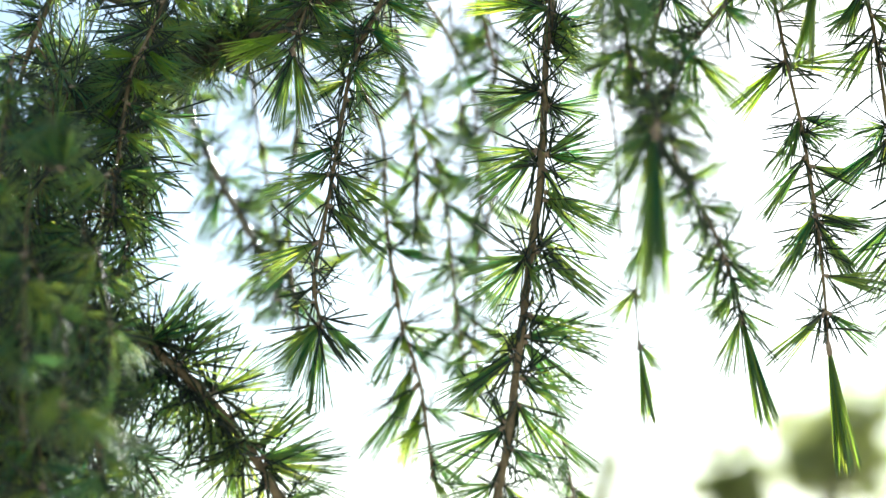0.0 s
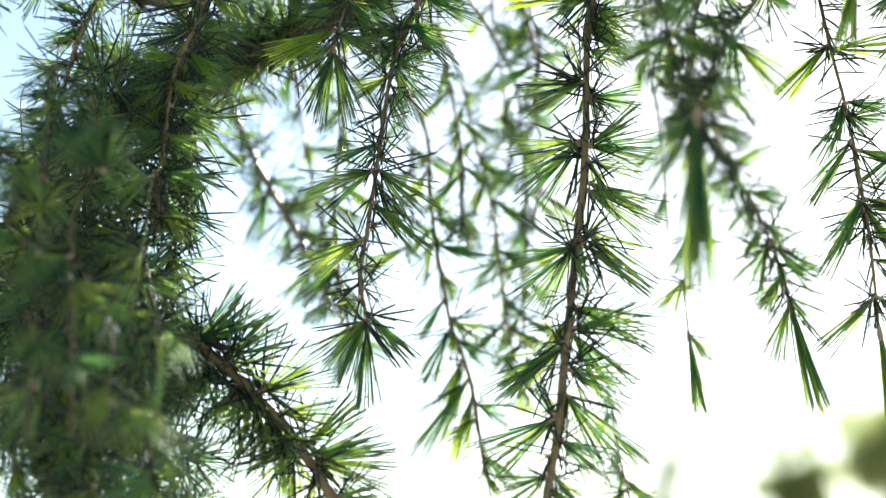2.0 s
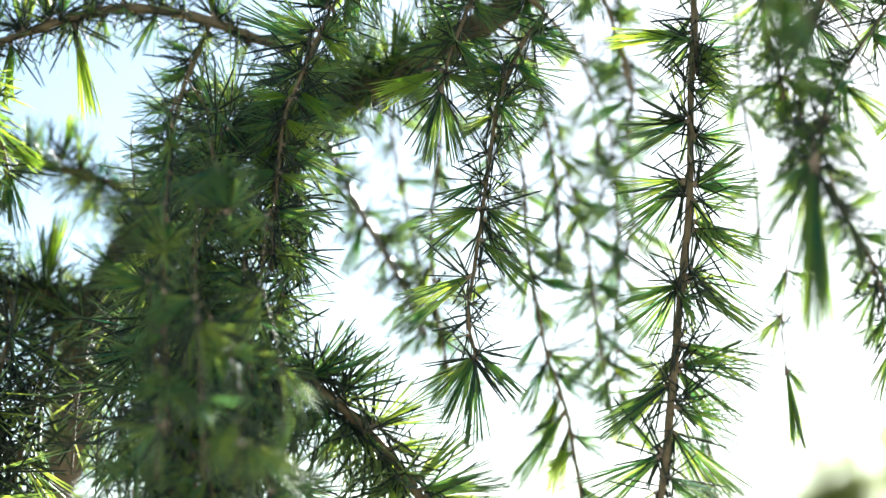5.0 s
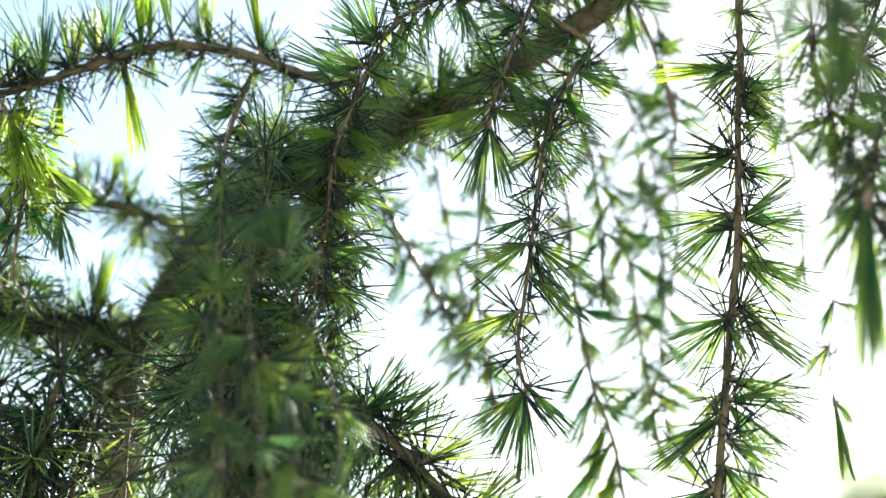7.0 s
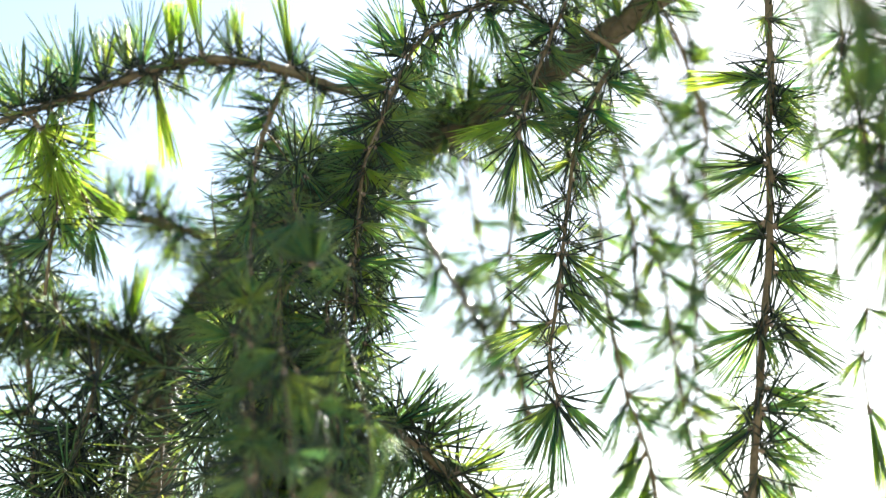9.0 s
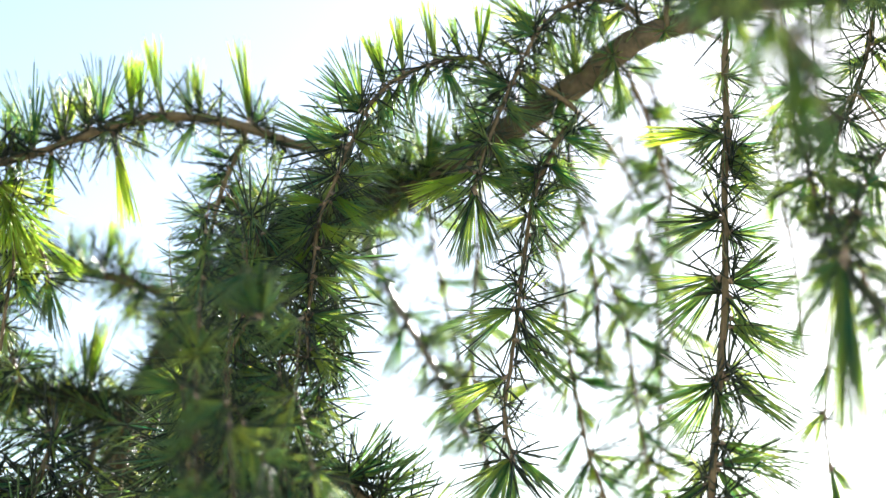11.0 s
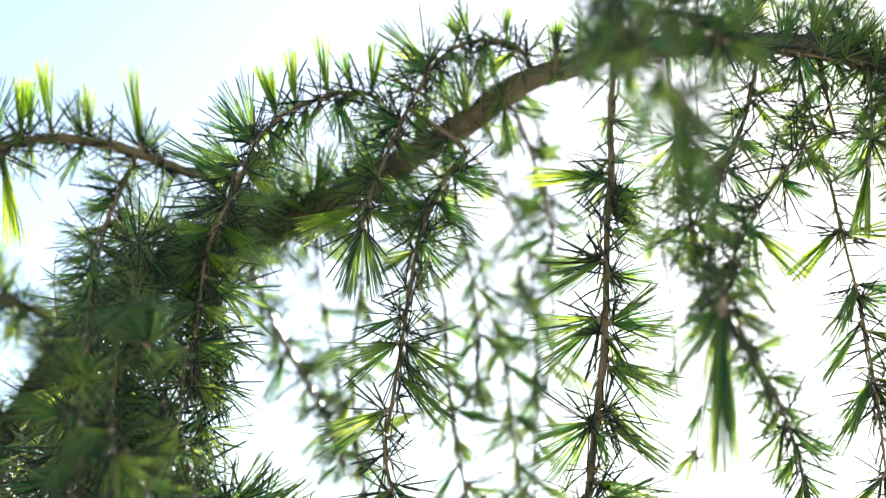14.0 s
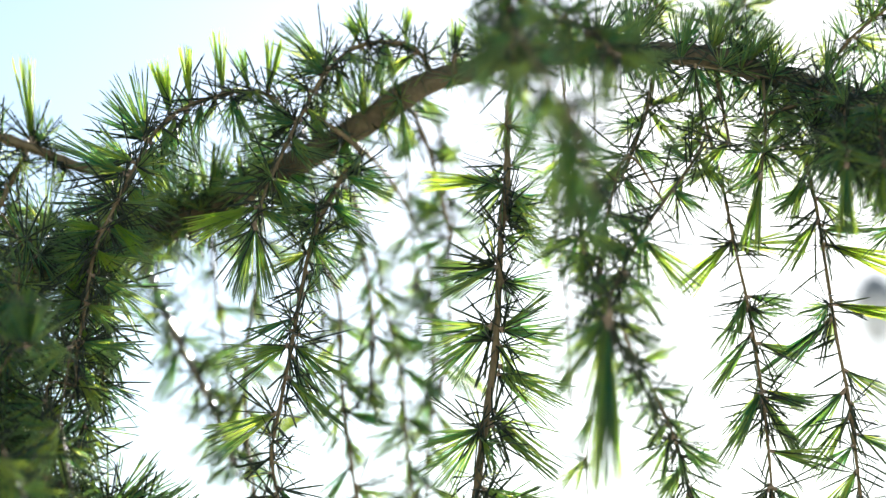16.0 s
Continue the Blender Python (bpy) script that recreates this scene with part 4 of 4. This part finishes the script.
stem(back13, "twig", [(0.050, 1.002, 2.024), (0.053, 1.061, 2.063), (0.056, 1.120, 2.078), (0.062, 1.120, 2.022), (0.070, 1.120, 1.975), (0.076, 1.120, 1.932), (0.075, 1.120, 1.883)], 0.0013, 0.0009, fill=(14, 33, "byfb", 0.6, 0.33, 1.0), seed=83)

back14 = branch((0.095, 1.200, 2.105), "hanging conifer twig behind the strands, green and soft", "twigs behind")
stem(back14, "twig", [(0.058, 1.000, 2.028), (0.078, 1.090, 2.078), (0.097, 1.180, 2.105), (0.102, 1.180, 2.046), (0.108, 1.180, 1.996), (0.112, 1.180, 1.947)], 0.0013, 0.0009, fill=(7, 36, "byfb", 0.6, 0.4, 1.0), seed=84)


# ---- ground and distance ----
def part(name, bm, mat, owner, label=""):
    me = bpy.data.meshes.new(name)
    bm.to_mesh(me)
    bm.free()
    me.materials.append(mat)
    return child(name, me, owner, None, label)


# unseen ground sheet, kept pale as a reflector under the branches
bm = bmesh.new()
bmesh.ops.create_grid(bm, x_segments=60, y_segments=60, size=1500)
for v in bm.verts:
    far = v.co.xy.length
    v.co.z = 0.25 * noise.noise(v.co * 0.05) * min(1, far / 60)
ground_me = bpy.data.meshes.new("ground")
bm.to_mesh(ground_me)
bm.free()
ground_me.materials.append(BOUNCE_GROUND)
tagged(new("ground", ground_me), "unseen ground reaching to the horizon, made pale to bounce light", "ground", kind="structure")


def tree(at, height, crown_r, crown_z, seed, label):
    """A broad-leaved tree: tapered trunk, limbs, and a crown of leaf clumps with gaps."""
    rng = random.Random(seed)
    ob = tagged(new("tree"), label, "tree", "trees behind the branches")
    ob.location = at
    lean = Vector((rng.uniform(-0.3, 0.3), rng.uniform(-0.3, 0.3), 0))
    path = smooth_path([Vector((0, 0, -0.1)), Vector((0, 0, height * 0.3)) + lean * 0.5, Vector((0, 0, height * 0.62)) + lean, Vector((0, 0, height * 0.86)) + lean])
    verts, faces = tube(path, height * 0.03, height * 0.008, 10, rng)
    child("trunk", mesh_of("trunk", verts, faces, (TRUNK,)), ob)
    clumps = []
    for i in range(11):
        start = path[int(len(path) * rng.uniform(0.45, 0.9))]
        w = i * 2.4 + rng.uniform(-0.4, 0.4)
        out = crown_r * rng.uniform(0.55, 1.0)
        end = Vector((lean.x + out * math.cos(w), lean.y + out * math.sin(w), crown_z + rng.uniform(-0.5, 0.75) * (height - crown_z)))
        mid = start.lerp(end, 0.5) + Vector((0, 0, 0.15 * out))
        verts, faces = tube(smooth_path([start, mid, end], 4), height * 0.009, height * 0.002, 6, rng)
        child("limb", mesh_of("limb", verts, faces, (TRUNK,)), ob)
        clumps += [start.lerp(end, rng.uniform(0.6, 1.05)) + Vector((rng.gauss(0, 0.3), rng.gauss(0, 0.3), rng.gauss(0, 0.3))) for _ in range(5)]
    verts, faces = [], []
    for c in clumps:
        size = crown_r * rng.uniform(0.16, 0.30)
        for _ in range(62):
            q = c + Vector((rng.gauss(0, 1), rng.gauss(0, 1), rng.gauss(0, 0.8))) * size * 0.7
            d, a, b = frame_of((rng.gauss(0, 1), rng.gauss(0, 1), rng.gauss(0, 1)))
            s = rng.uniform(0.06, 0.12)
            k = len(verts)
            verts += [q - a * s, q + b * s * 0.55 + d * s * 0.2, q + a * s, q - b * s * 0.55 + d * s * 0.2]
            faces += [(k, k + 1, k + 2), (k, k + 2, k + 3)]
    crown = child("crown", mesh_of("crown", verts, faces, (LEAF,), None, False), ob)
    return ob


def conifer_tree(x, y, height, r, label):
    rng = random.Random(9)
    verts, faces = tube(smooth_path([(x, y, -0.05), (x + 0.02, y + 0.01, 0.9), (x - 0.02, y + 0.03, 1.8), (x, y + 0.02, height * 0.7), (x + 0.03, y, height)], 8), r * 1.2, r * 0.7, 20, rng, 0.03)
    ob = tagged(new("conifer_tree"), label, "tree")
    child("trunk", mesh_of("trunk", verts, faces, (TRUNK,)), ob)
    return ob


conifer_tree(-0.80, 1.42, 4.2, 0.13, "tall conifer with furrowed grey-brown trunk bearing the mossy limb")


def at_bearing(bearing, distance):
    """A place on the ground, degrees clockwise from +y."""
    return (distance * math.sin(radians(bearing)), distance * math.cos(radians(bearing)), 0)


tree(at_bearing(16.4, 30), 6.6, 1.05, 5.7, 1, "olive-green broad-leaved tree beyond the branches, in sun")
tree(at_bearing(12.45, 34), 6.45, 0.5, 5.75, 2, "smaller olive-green tree at the edge of the open ground")
tree(at_bearing(8.7, 70), 10.9, 0.4, 10.0, 3, "slim distant green tree, pale in the haze")


def street_lamp(at, height, turn, label):
    ob = tagged(new("street_lamp"), label, "street lamp")
    ob.matrix_world = Matrix.Translation(at) @ pose(0, 0, 0, 0, 0, turn)
    rng = random.Random(5)
    verts, faces = tube([Vector((0, 0, z * height / 8)) for z in range(9)], 0.08, 0.045, 12, rng, 0.0)
    child("pole", mesh_of("pole", verts, faces, (LAMP_METAL,)), ob)
    bm = bmesh.new()
    bmesh.ops.create_cone(bm, cap_ends=True, segments=16, radius1=0.13, radius2=0.10, depth=0.5, matrix=Matrix.Translation((0, 0, 0.22)))
    part("base", bm, LAMP_METAL, ob)
    bm = bmesh.new()
    bmesh.ops.create_cone(bm, cap_ends=True, segments=24, radius1=0.26, radius2=0.12, depth=0.28, matrix=Matrix.Translation((0, 0, height + 0.46)))
    bmesh.ops.bevel(bm, geom=bm.edges[:], offset=0.02, segments=2, affect="EDGES")
    hood = part("hood", bm, LAMP_METAL, ob)
    bm = bmesh.new()
    bmesh.ops.create_cone(bm, cap_ends=True, segments=24, radius1=0.14, radius2=0.22, depth=0.32, matrix=Matrix.Translation((0, 0, height + 0.16)))
    part("lens", bm, LENS_M, ob, "frosted lamp lens")
    return ob


street_lamp(at_bearing(19.5, 15), 5.55, 0, "grey steel street lamp with a conical hood")
